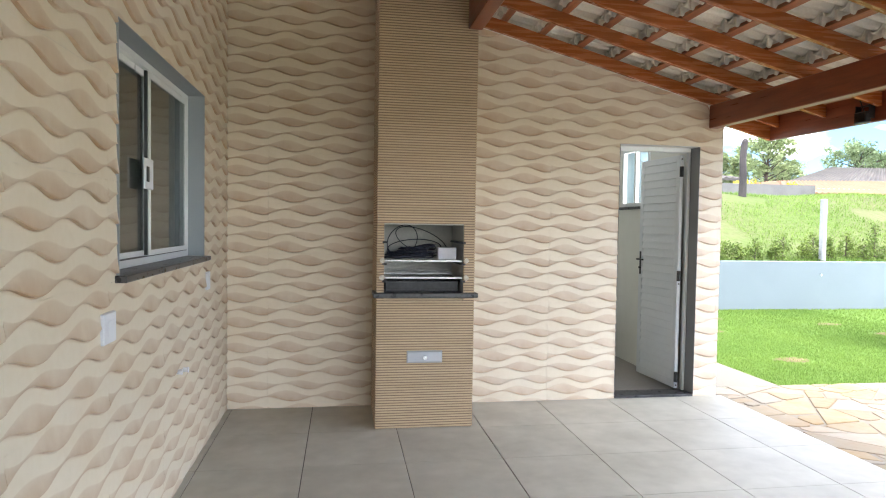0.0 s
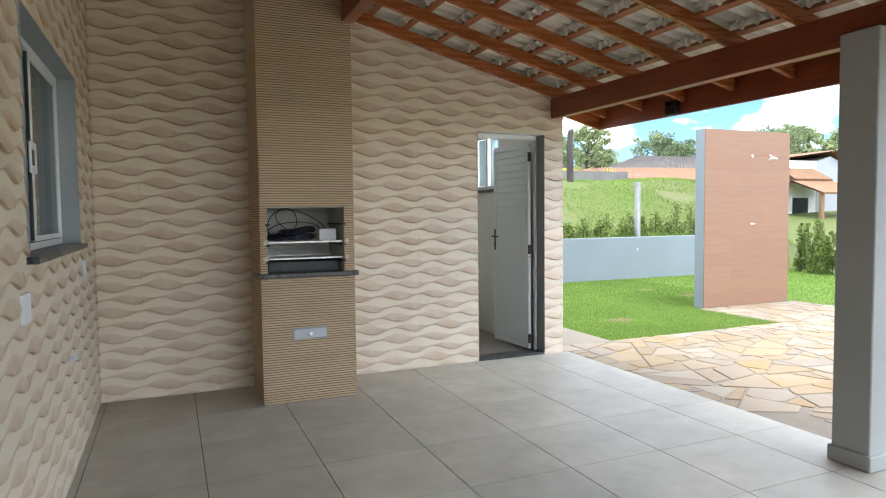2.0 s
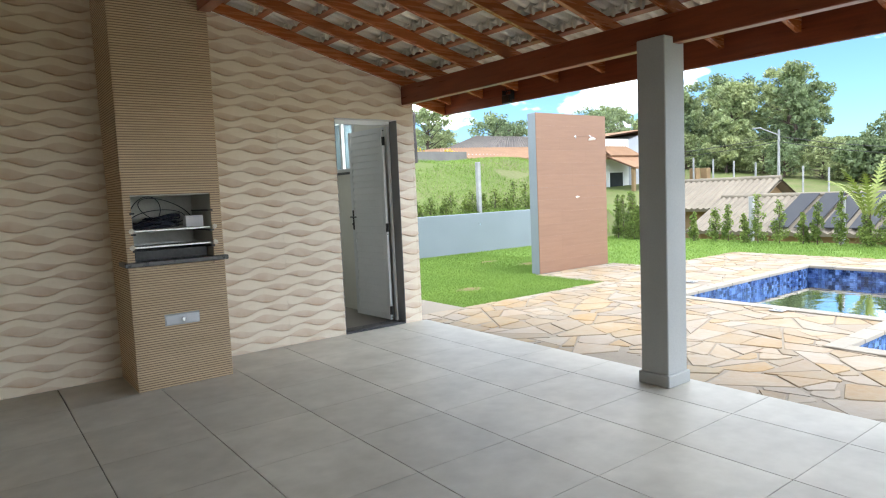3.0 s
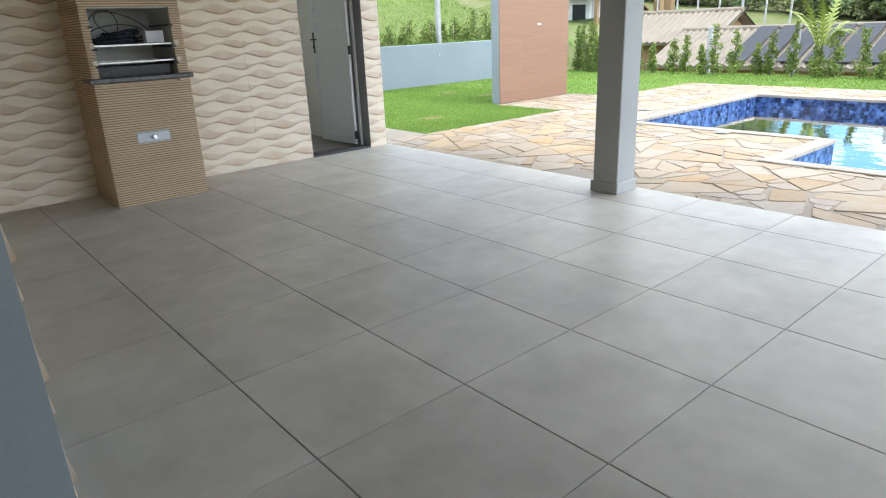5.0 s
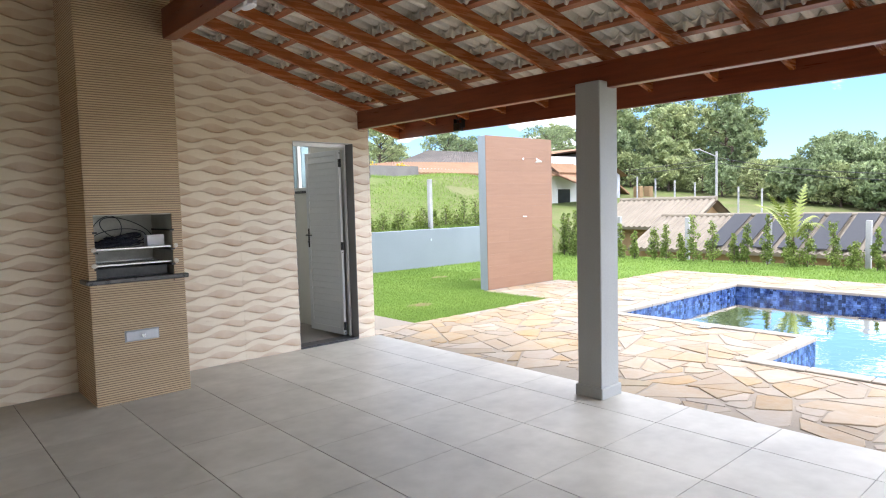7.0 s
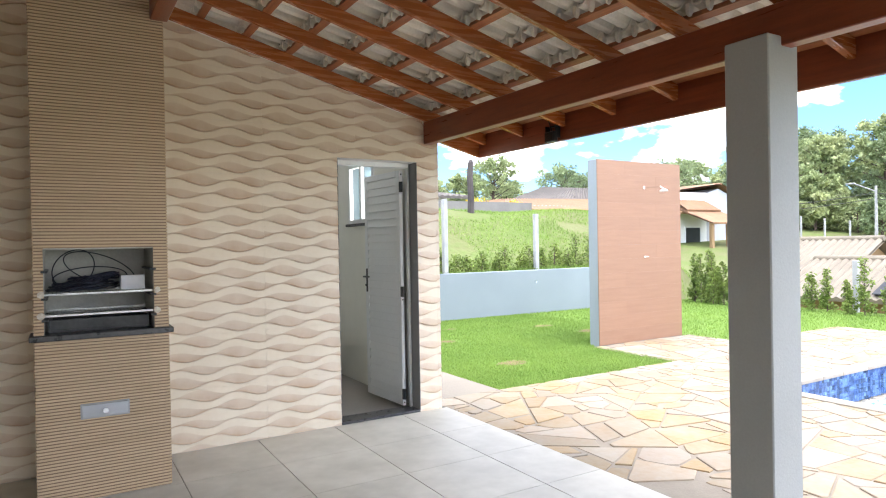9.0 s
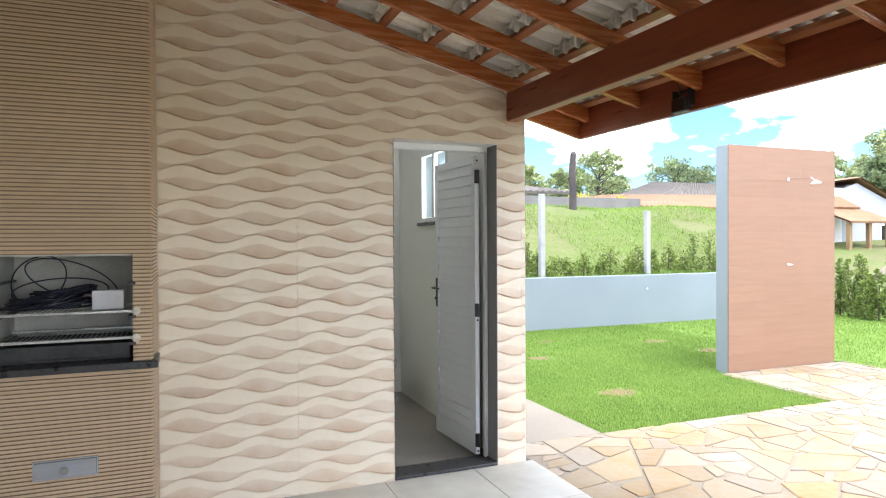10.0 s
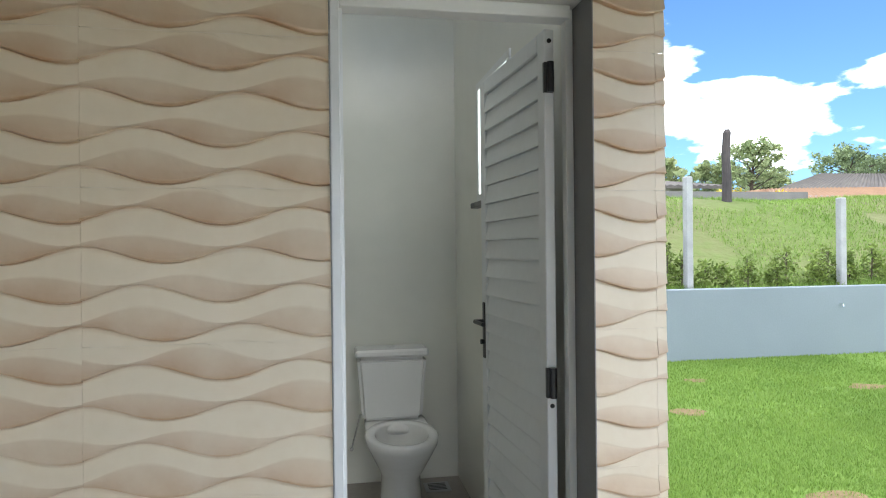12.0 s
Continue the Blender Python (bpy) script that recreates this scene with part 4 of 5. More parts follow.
def small_carton():
    t = thing("small_box", (1.605, 4.99, 1.1865), "small white box standing on the barbecue rack", "box")
    b = bmesh.new()
    box(b, -0.065, 0.065, -0.04, 0.04, 0, 0.085, 0.002)
    part("carton", b, M["box_white"], t)
    b = bmesh.new()
    box(b, -0.064, 0.064, -0.0405, 0.0, 0.085, 0.0865)
    part("flap", b, M["box_white"], t)


barbecue()
cable_pile()
small_carton()


# ---- lamps of the porch ----
def flood_light():
    f = thing("flood_light", (4.525, 4.50, 2.30), "small black flood light fixed to the fascia board", "lamp")
    b = bmesh.new()
    box(b, -0.045, 0.0, -0.055, 0.055, -0.10, -0.02, 0.006)
    part("housing", b, M["black_metal"], f)
    b = bmesh.new()
    box(b, -0.047, -0.043, -0.045, 0.045, -0.092, -0.028)
    part("lens", b, M["window_glass"], f)
    b = bmesh.new()
    box(b, -0.03, 0.02, -0.062, -0.056, -0.07, 0.03, 0.002)
    box(b, -0.03, 0.02, 0.056, 0.062, -0.07, 0.03, 0.002)
    box(b, 0.0, 0.02, -0.062, 0.062, 0.02, 0.03, 0.002)
    part("bracket", b, M["black_metal"], f)
    b = bmesh.new()
    rod(b, (-0.01, 0, -0.02), (-0.02, 0.03, 0.07), 0.004)
    part("lead", b, M["black_metal"], f)


def beam_lamp():
    f = thing("beam_lamp", (1.818, 3.72, 2.815), "white plastic lamp fixed to the side of the upper beam", "lamp")
    b = bmesh.new()
    box(b, 0.0, 0.03, -0.09, 0.09, -0.05, 0.05, 0.006)
    part("base", b, M["white_plastic"], f)
    b = bmesh.new()
    lathe(b, [(0.075, 0, -0.03, 0.03, 0.075), (0.075, 0, -0.02, 0.045, 0.09), (0.075, 0, 0.03, 0.045, 0.09), (0.075, 0, 0.04, 0.03, 0.075)], 20)
    part("shade", b, M["white_plastic"], f)


flood_light()
beam_lamp()


# ---- garden plan ----
POOL = [(7.25, 10.85, -3.0, 4.43), (5.92, 7.25, -3.0, 2.02)]   # x0, x1, y0, y1
GZ = -0.05                                                      # garden level
FENCE_X, LOW_Y = 14.35, 11.3


def smooth(a, b, v):
    t = min(1, max(0, (v - a) / (b - a)))
    return t * t * (3 - 2 * t)


def ground_z(x, y):
    """The lie of the land: flat lot, bank behind the low wall, lower plots and a rising meadow beyond the fence."""
    bank = GZ - 0.07
    if y > LOW_Y + 0.08:
        bank = 0.82 + 1.62 * smooth(11.4, 16.6, y) + 0.012 * max(0, y - 16.6) + 0.12 * noise.noise(Vector((x * 0.35, y * 0.35, 0)))
    field = 0.1 + 0.125 * (y - 14) - 0.04 * (60 - x)
    field = min(field, 3.0) + 0.15 * noise.noise(Vector((x * 0.08, y * 0.08, 3)))
    field = max(field, -3.0) + 0.08 * max(0, min(x, 120) - 74)
    if y > 30:
        field = max(field, 0.6)
    a = smooth(FENCE_X + 0.1, FENCE_X + 1.6, x) if y < LOW_Y + 0.5 else smooth(FENCE_X + 0.3 + 0.35 * max(0, y - 12), FENCE_X + 4.0 + 0.55 * max(0, y - 12), x)
    return bank * (1 - a) + field * a


def ground_sheet():
    xs = [-300, -150, -60, -20, -6, -3.5, 0, 2, 4.06, 5.0, 5.92, 7.25, 9, 10.85, 12, 13, 13.6, 14.0, 14.35, 14.6, 14.9, 15.3, 15.9] + [16.5 + 1.2 * i for i in range(16)]
    xs += [36, 40, 45, 50, 55, 60, 66, 74, 84, 100, 130, 180, 300, 600]
    ys = [-600, -200, -80, -30, -10, -4.4, -3.0, 0, 2.02, 4.43, 5.6, 6.4, 7.4, 9, 10.5, 11.37, 11.38, 11.9, 12.4] + [13 + 0.6 * i for i in range(9)]
    ys += [18.6, 20, 22, 24, 26, 28, 30, 32, 35, 38, 42, 46, 52, 60, 75, 100, 160, 300, 600]
    v = [(x, y, ground_z(x, y)) for x in xs for y in ys]
    n = len(ys)
    f = []
    for i in range(len(xs) - 1):
        for j in range(n - 1):
            cx, cy = (xs[i] + xs[i + 1]) / 2, (ys[j] + ys[j + 1]) / 2
            if any(a < cx < b and c < cy < d for a, b, c, d in POOL):
                continue
            f.append((i * n + j, (i + 1) * n + j, (i + 1) * n + j + 1, i * n + j + 1))
    ob = raw("ground", v, f, M["field"])
    for p in ob.data.polygons:
        p.use_smooth = True
    tagged(ob, "rough green ground with a grassy bank and a far meadow", "ground", kind="structure")


ground_sheet()

# ---- lawn ----
LAWN = [(5.02, 7.68, 5.93, LOW_Y), (7.68, 9.62, 7.40, LOW_Y), (9.62, FENCE_X + 0.5, 6.42, LOW_Y), (12.28, FENCE_X + 0.5, -4.0, 6.42)]


def on_lawn(x, y):
    return any(a < x < b and c < y < d for a, b, c, d in LAWN)


bm = bmesh.new()
for a, b_, c, d in LAWN:
    box(bm, a, b_ + 0.001, c, d + 0.001, GZ - 0.06, GZ - 0.012)
solid("lawn", bm, M["lawn"], "bright green mown lawn with a few bare patches", "lawn", "structure")


# bare soil showing through the turf
SOIL = [(6.02, 7.05, 0.19), (6.25, 9.01, 0.15), (8.59, 9.56, 0.18), (8.75, 8.6, 0.20), (7.05, 10.2, 0.13)]
for sx, sy, sr in SOIL:
    bm = bmesh.new()
    ring = []
    for k in range(22):
        a = k * 2 * math.pi / 22
        q = sr * (0.85 + 0.5 * noise.noise(Vector((sx + math.cos(a) * 1.3, sy + math.sin(a) * 1.3, 4))))
        ring.append(bm.verts.new((sx + 1.25 * q * math.cos(a), sy + 0.9 * q * math.sin(a), GZ - 0.008)))
    mid = bm.verts.new((sx, sy, GZ - 0.002))
    for k in range(22):
        bm.faces.new((ring[k], ring[(k + 1) % 22], mid))
    part("soil_patch", bm, M["soil"], bpy.data.objects["lawn"], "bare dry brown soil")


def grass_blades():
    rng = np.random.default_rng(3)
    v, f = [], []

    def scatter(x0, x1, y0, y1, n, hmin, hmax, w):
        for x, y, h, a, l in zip(rng.uniform(x0, x1, n), rng.uniform(y0, y1, n), rng.uniform(hmin, hmax, n), rng.uniform(0, 6.28, n), rng.uniform(0.2, 0.9, n)):
            if not on_lawn(x, y):
                continue
            bare = noise.noise(Vector((x * 1.1, y * 1.1, 7)))
            if bare > 0.72:
                continue
            edge = min(((x - sx) / 1.25) ** 2 + ((y - sy) / 0.9) ** 2 - sr * sr * (1 + 0.9 * noise.noise(Vector((x * 9, y * 9, 1)))) for sx, sy, sr in SOIL)
            if edge < 0 and rng.random() < 0.68:
                continue
            k = len(v)
            dx, dy = math.cos(a), math.sin(a)
            v.append((x - dy * w, y + dx * w, GZ - 0.015))
            v.append((x + dy * w, y - dx * w, GZ - 0.015))
            v.append((x + dx * h * l, y + dy * h * l, GZ - 0.015 + h))
            f.append((k, k + 1, k + 2))
    scatter(5.02, 9.62, 5.93, 8.6, 108000, 0.018, 0.036, 0.0035)
    scatter(5.02, 9.6, 8.6, LOW_Y, 50000, 0.02, 0.04, 0.005)
    scatter(9.6, 14.8, 6.4, LOW_Y, 26000, 0.022, 0.045, 0.007)
    scatter(12.28, 14.8, -1.5, 6.42, 20000, 0.022, 0.045, 0.008)
    ob = raw("grass", v, f, M["grass"])
    tagged(ob, "short bright green lawn grass", "grass", kind="stuff")


grass_blades()


# ---- bank weeds ----
def bank_weeds():
    rng = np.random.default_rng(8)
    v, f = [], []
    for x, y, h, a in zip(rng.uniform(3.0, 17, 60000), 11.5 + 6.0 * rng.uniform(0, 1, 60000) ** 1.3, rng.uniform(0.03, 0.11, 60000), rng.uniform(0, 6.28, 60000)):
        if noise.noise(Vector((x * 0.6, y * 0.8, 2))) > 0.3:
            continue
        z = ground_z(x, y) - 0.02
        k = len(v)
        dx, dy = math.cos(a), math.sin(a)
        w = 0.008
        v.extend([(x - dy * w, y + dx * w, z), (x + dy * w, y - dx * w, z), (x + dx * h * 0.7, y + dy * h * 0.7, z + h)])
        f.append((k, k + 1, k + 2))
    tagged(raw("bank_grass", v, f, M["grass"]), "long green grass on the bank", "grass", kind="stuff")


bank_weeds()

# ---- sky light through the bathroom window ----
lamp = new("window_light", bpy.data.lights.new("window_light", "AREA"))
lamp.data.shape, lamp.data.size, lamp.data.size_y = "RECTANGLE", BW[1] - BW[0] - 0.1, BW[3] - BW[2] - 0.1
lamp.data.energy = 2.1
lamp.data.color = (0.98, 1.0, 0.93)
lamp.matrix_world = look((BX1 + 0.22, (BW[0] + BW[1]) / 2, (BW[2] + BW[3]) / 2), (BX1 - 1.0, (BW[0] + BW[1]) / 2, (BW[2] + BW[3]) / 2 - 0.25))

# ---- low wall, concrete strip ----
bm = bmesh.new()
box(bm, 4.0, FENCE_X, LOW_Y, LOW_Y + 0.15, -0.2, 0.855, 0.01)
solid("low_wall", bm, M["low_wall"], "low retaining wall painted pale blue-gray", "garden wall", "structure")
bm = bmesh.new()
box(bm, 4.06, 5.02, 5.95, LOW_Y, -0.2, GZ - 0.005, 0.006)
solid("path", bm, M["concrete"], "narrow pale concrete strip beside the house", "path", "structure")


# ---- pool ----
def pool():
    p = thing("pool", (7.25, 2.0, GZ), "L-shaped pool lined with blue mosaic and full of clear water", "pool", kind="structure")
    o = Vector((7.25, 2.0, GZ))
    wz = -0.19
    # outline: inner edge, clockwise
    out = [(7.25, 4.43), (10.85, 4.43), (10.85, -3.0), (5.92, -3.0), (5.92, 2.02), (7.25, 2.02)]
    loc = [(x - o.x, y - o.y) for x, y in out]
    b = bmesh.new()
    n = len(loc)
    t = [b.verts.new((*q, -0.01)) for q in loc]
    d = [b.verts.new((*q, -1.35)) for q in loc]
    for i in range(n):
        b.faces.new((t[i], t[(i + 1) % n], d[(i + 1) % n], d[i]))
    b.faces.new(d)
    part("basin", b, M["pool_liner"], p, "blue tiled basin")
    b = bmesh.new()
    wv = [b.verts.new((*q, wz)) for q in loc]
    b.faces.new(wv)
    part("water", b, M["water"], p, "clear blue still water").visible_shadow = False
    # waterline mosaic: small glass pieces, proud of the basin
    bb = bmesh.new()
    box(bb, 0.0015, 0.0485, -0.003, 0.003, 0.0015, 0.0485)
    me = finish("mosaic_piece", bb, M["mosaic"])
    rest_v, rest_f = [], []
    base_v, base_f = [v.co.copy() for v in me.vertices], [tuple(q.vertices) for q in me.polygons]
    count = 0
    for i in range(n):
        a, c = Vector(loc[i]), Vector(loc[(i + 1) % n])
        L = (c - a).length
        ang = math.atan2((c - a).y, (c - a).x)
        inward = -0.004
        for k in range(int(L / 0.05)):
            for r in range(6):
                m = Matrix.Translation((a.x, a.y, -0.012 - (r + 1) * 0.05)) @ Matrix.Rotation(ang, 4, "Z") @ Matrix.Translation((k * 0.05, inward, 0))
                if i == 5 and r < 5 and count < 300:
                    q = new("mosaic_piece", me)
                    q.parent = p
                    q.matrix_basis = m
                    count += 1
                else:
                    s = len(rest_v)
                    rest_v.extend(m @ v for v in base_v)
                    rest_f.extend(tuple(j + s for j in fc) for fc in base_f)
    rest = raw("mosaic", rest_v, rest_f, M["mosaic_far"], p)
    tagged(rest, kind="stuff")
    # coping stones
    w = 0.14
    runs = [((7.25, 4.43), (10.85, 4.43), (0, 1)), ((10.85, 4.57), (10.85, -3.0), (1, 0)), ((7.25, 2.16), (7.25, 4.57), (-1, 0)), ((5.78, 2.02), (7.25, 2.02), (0, 1)), ((5.92, -3.0), (5.92, 2.02), (-1, 0))]
    rnd = random.Random(4)
    for a, c, nrm in runs:
        a, c, nrm = Vector(a), Vector(c), Vector(nrm)
        L = (c - a).length
        d = (c - a) / L
        s = 0.0
        while s < L - 0.02:
            l = min(rnd.uniform(0.38, 0.55), L - s)
            pa, pb = a + d * (s + 0.004), a + d * (s + l - 0.004) + nrm * w
            bb = bmesh.new()
            pa2 = pa - nrm * 0.02
            box(bb, min(pa2.x, pb.x) - o.x, max(pa2.x, pb.x) - o.x, min(pa2.y, pb.y) - o.y, max(pa2.y, pb.y) - o.y, -0.03, 0.012 + rnd.uniform(-0.002, 0.002), 0.006)
            part("coping_stone", bb, M["coping"], p)
            s += l
    return p


M["mosaic_far"] = surf("blue_glass_mosaic_band", (0.085, 0.150, 0.31), (0.014, 0.032, 0.11), rough=0.15, scale=9, fine=40, bump=0.0, rand=0.7, island=True)
pool()
floor_drain(7.02, 3.1, GZ + 0.012, "skimmer_lid", "small dark lid set in the paving by the pool", 0.07)
floor_drain(8.3, 4.9, GZ + 0.012, "skimmer_lid", "small dark lid set in the paving by the pool", 0.07)


# ---- shower wall ----
def shower_wall():
    x0, x1, y0, y1, h = 7.75, 9.50, 7.30, 7.49, 2.60
    s = thing("shower_wall", (x0, y0, GZ), "free-standing shower wall faced with orange-brown wood-look planks", "shower wall")
    w, d, h = x1 - x0, y1 - y0, h - GZ
    b = bmesh.new()
    box(b, 0.0, w, 0.010, d, -0.1, h, 0.006)
    part("wall_body", b, M["low_wall"], s, "pale blue-gray painted masonry")
    rows = 13
    ph = (h - 0.004) / rows
    rnd = random.Random(2)
    for r in range(rows):
        cut = [0.0, rnd.choice((0.55, 0.85, 1.2)), w]
        for a, c in zip(cut, cut[1:]):
            b = bmesh.new()
            box(b, a + 0.0002, c - 0.0002, -0.004, 0.012, 0.002 + r * ph + 0.0003, 0.002 + (r + 1) * ph - 0.0003, 0.0004)
            part("plank_tile", b, M["shower_plank"], s)
    # shower arm, head and valves
    sh = thing("shower", (8.69, y0 - 0.004, 2.22), "chrome wall shower arm with a round head", "shower")
    b = bmesh.new()
    rod(b, (0, 0.0, 0), (0, -0.012, 0), 0.022, seg=16)
    part("flange", b, M["chrome"], sh)
    b = bmesh.new()
    rod(b, (0, -0.01, 0), (-0.02, -0.33, -0.015), 0.010)
    rod(b, (-0.02, -0.33, -0.015), (-0.022, -0.38, -0.05), 0.010)
    part("arm", b, M["chrome"], sh)
    b = bmesh.new()
    rod(b, (-0.022, -0.38, -0.045), (-0.022, -0.385, -0.075), 0.014, 0.060, seg=20)
    rod(b, (-0.022, -0.385, -0.075), (-0.022, -0.386, -0.086), 0.062, 0.058, seg=20)
    part("head", b, M["white_metal"], sh)
    for z in (1.19,):
        v = thing("tap", (8.69, y0 - 0.004, z), "small chrome tap on the shower wall", "tap")
        b = bmesh.new()
        rod(b, (0, 0, 0), (0, -0.008, 0), 0.018, seg=16)
        rod(b, (0, -0.006, 0), (0, -0.04, 0), 0.008)
        part("spindle", b, M["chrome"], v)
        b = bmesh.new()
        box(b, -0.032, 0.032, -0.048, -0.038, -0.005, 0.005, 0.003)
        part("lever", b, M["chrome"], v)


shower_wall()


# ---- fence posts and wires ----
def fence_post(x, y, z0, z1):
    p = thing("fence_post", (x, y, z0), "white weathered concrete fence post", "fence post", group="boundary fence posts")
    b = bmesh.new()
    vs = box(b, -0.05, 0.05, -0.05, 0.05, -0.25, z1 - z0, 0.012)
    part("shaft", b, M["fence_post"], p)


for x, top in ((5.4, 2.5), (7.80, 2.33), (10.12, 2.06), (12.45, 1.8), (FENCE_X, 1.5)):
    fence_post(x, LOW_Y + 0.27, ground_z(x, LOW_Y + 0.27), top)
for k in range(8):
    y = 9.2 - 1.9 * k
    fence_post(FENCE_X + 0.35, y, GZ - 0.3, 1.0 - 0.03 * k)


def tap_stub(x, z):
    t = thing("garden_tap", (x, LOW_Y, z), "tiny garden tap on the low wall", "tap")
    b = bmesh.new()
    rod(b, (0, 0, 0), (0, -0.06, 0), 0.012)
    rod(b, (0, -0.055, 0.0), (0, -0.06, -0.04), 0.010)
    part("spout", b, M["chrome"], t)


tap_stub(9.85, 0.62)


# ---- plants ----
def leaf_cloud(rng, centers, n, size, flat=0.6):
    """Small two-triangle leaves scattered in clumps. centers: (x, y, z, r)."""
    v, f = [], []
    weights = np.array([c[3] ** 2 for c in centers])
    pick = rng.choice(len(centers), n, p=weights / weights.sum())
    dirs = rng.normal(size=(n, 3))
    dirs /= np.linalg.norm(dirs, axis=1)[:, None]
    rad = rng.uniform(0.25, 1.3, n) ** 0.7
    up = rng.normal(size=(n, 3))
    for i in range(n):
        cx, cy, cz, r = centers[pick[i]]
        p = Vector((cx, cy, cz)) + Vector(dirs[i]) * r * rad[i]
        p.z = cz + (p.z - cz) * flat
        a = Vector(up[i]).normalized()
        b = a.cross(Vector((dirs[i][1], dirs[i][2], dirs[i][0] + 0.3))).normalized()
        s = size * (0.6 + 0.8 * rng.random())
        k = len(v)
        v.extend([p - a * s, p + b * s * 0.45, p + a * s, p - b * s * 0.45])
        f.append((k, k + 1, k + 2, k + 3))
    return v, f


def limb_mesh(segs):
    b = bmesh.new()
    for a, c, r1, r2 in segs:
        rod(b, a, c, r1, r2, seg=7)
    return b


def tree(x, y, z, h, spread, seed, mat, label, leaves=2600, size=0.3, bare=0.45, flat=0.6):
    """A tapered trunk with limbs, and a crown of many small leaves in clumps."""
    rng = np.random.default_rng(seed)
    t = thing("tree", (x, y, z), label, "tree", group="far trees")
    segs, centers = [], []
    bend = rng.uniform(-0.06, 0.06, 2) * h
    mid = (bend[0] * 0.5, bend[1] * 0.5, h * 0.5)
    topp = (bend[0], bend[1], h * 0.88)
    r0 = 0.018 * h + 0.06
    segs.append(((0, 0, -0.3), mid, r0, r0 * 0.65))
    segs.append((mid, topp, r0 * 0.65, r0 * 0.2))
    nl = 26
    for k in range(nl):
        f = bare + (0.97 - bare) * (k + 0.5) / nl
        a = k * 2.4 + rng.uniform(-0.4, 0.4)
        reach = spread * (0.45 + 0.55 * math.sin(math.pi * min(1, (f - bare) / (1 - bare) * 0.8 + 0.2))) * rng.uniform(0.6, 1.05)
        base = (bend[0] * f, bend[1] * f, h * (f - 0.10))
        tip = (bend[0] * f + reach * math.cos(a), bend[1] * f + reach * math.sin(a), h * min(0.97, f + 0.04))
        segs.append((base, tip, r0 * 0.28, r0 * 0.07))
        for q in (0.55, 1.0):
            c = [base[i] + (tip[i] - base[i]) * q for i in range(3)]
            centers.append((c[0] + rng.uniform(-0.3, 0.3), c[1] + rng.uniform(-0.3, 0.3), c[2] + 0.2, spread * rng.uniform(0.11, 0.24)))
    centers.append((bend[0], bend[1], h * 0.92, spread * 0.35))
    part("trunk", limb_mesh(segs), M["bark"], t)
    v, f = leaf_cloud(rng, centers, leaves, size, flat)
    raw("crown", v, f, mat, t)


def shrub(x, y, z, h, w, seed, slim=True):
    rng = np.random.default_rng(seed)
    t = thing("shrub", (x, y, z), "young slim green hedge shrub by the fence" if slim else "young bushy green shrub on the bank", "shrub", group="hedge shrubs")
    segs = [((0, 0, -0.05), (0.02, 0.0, h * 0.9), 0.012, 0.004)]
    centers = []
    for k in range(20):
        f = 0.08 + 0.9 * k / 19
        a = rng.uniform(0, 6.28)
        r = w * (1.05 - 0.75 * f) * rng.uniform(0.6, 1.1)
        tip = (r * math.cos(a), r * math.sin(a), h * min(1, f + 0.06))
        segs.append(((0, 0, h * f * 0.9), tip, 0.006, 0.002))
        centers.append((tip[0] * 0.8, tip[1] * 0.8, tip[2], w * (0.62 - 0.35 * f)))
    part("stem", limb_mesh(segs), M["bark"], t)
    v, f = leaf_cloud(rng, centers, 750 if slim else 380, 0.032, 1.2)
    raw("foliage", v, f, M["shrub"], t)


rs = random.Random(21)
for k in range(34):
    y = 10.9 - k * 0.40 + rs.uniform(-0.1, 0.1)
    big = 1.15 if y > 8.6 else (0.95 if k % 3 else 0.6)
    shrub(FENCE_X + 0.02 + rs.uniform(-0.12, 0.12), y, GZ - 0.03, big * rs.uniform(0.75, 1.15), 0.14 * rs.uniform(0.8, 1.3), 100 + k)
for k in range(26):
    x = 5.9 + k * 0.33 + rs.uniform(-0.1, 0.1)
    yy = LOW_Y + 0.45 + rs.uniform(-0.08, 0.15)
    shrub(x, yy, ground_z(x, yy), rs.choice((0.35, 0.45, 0.55, 0.75)) * (1.25 if x < 8.2 else 0.9), 0.22 * rs.uniform(0.7, 1.2), 300 + k, False)


for k in range(6):
    y = 10.75 - 0.22 * k
    shrub(FENCE_X - 0.12 + rs.uniform(-0.12, 0.12), y, GZ - 0.03, rs.uniform(0.8, 1.2), 0.17, 400 + k)


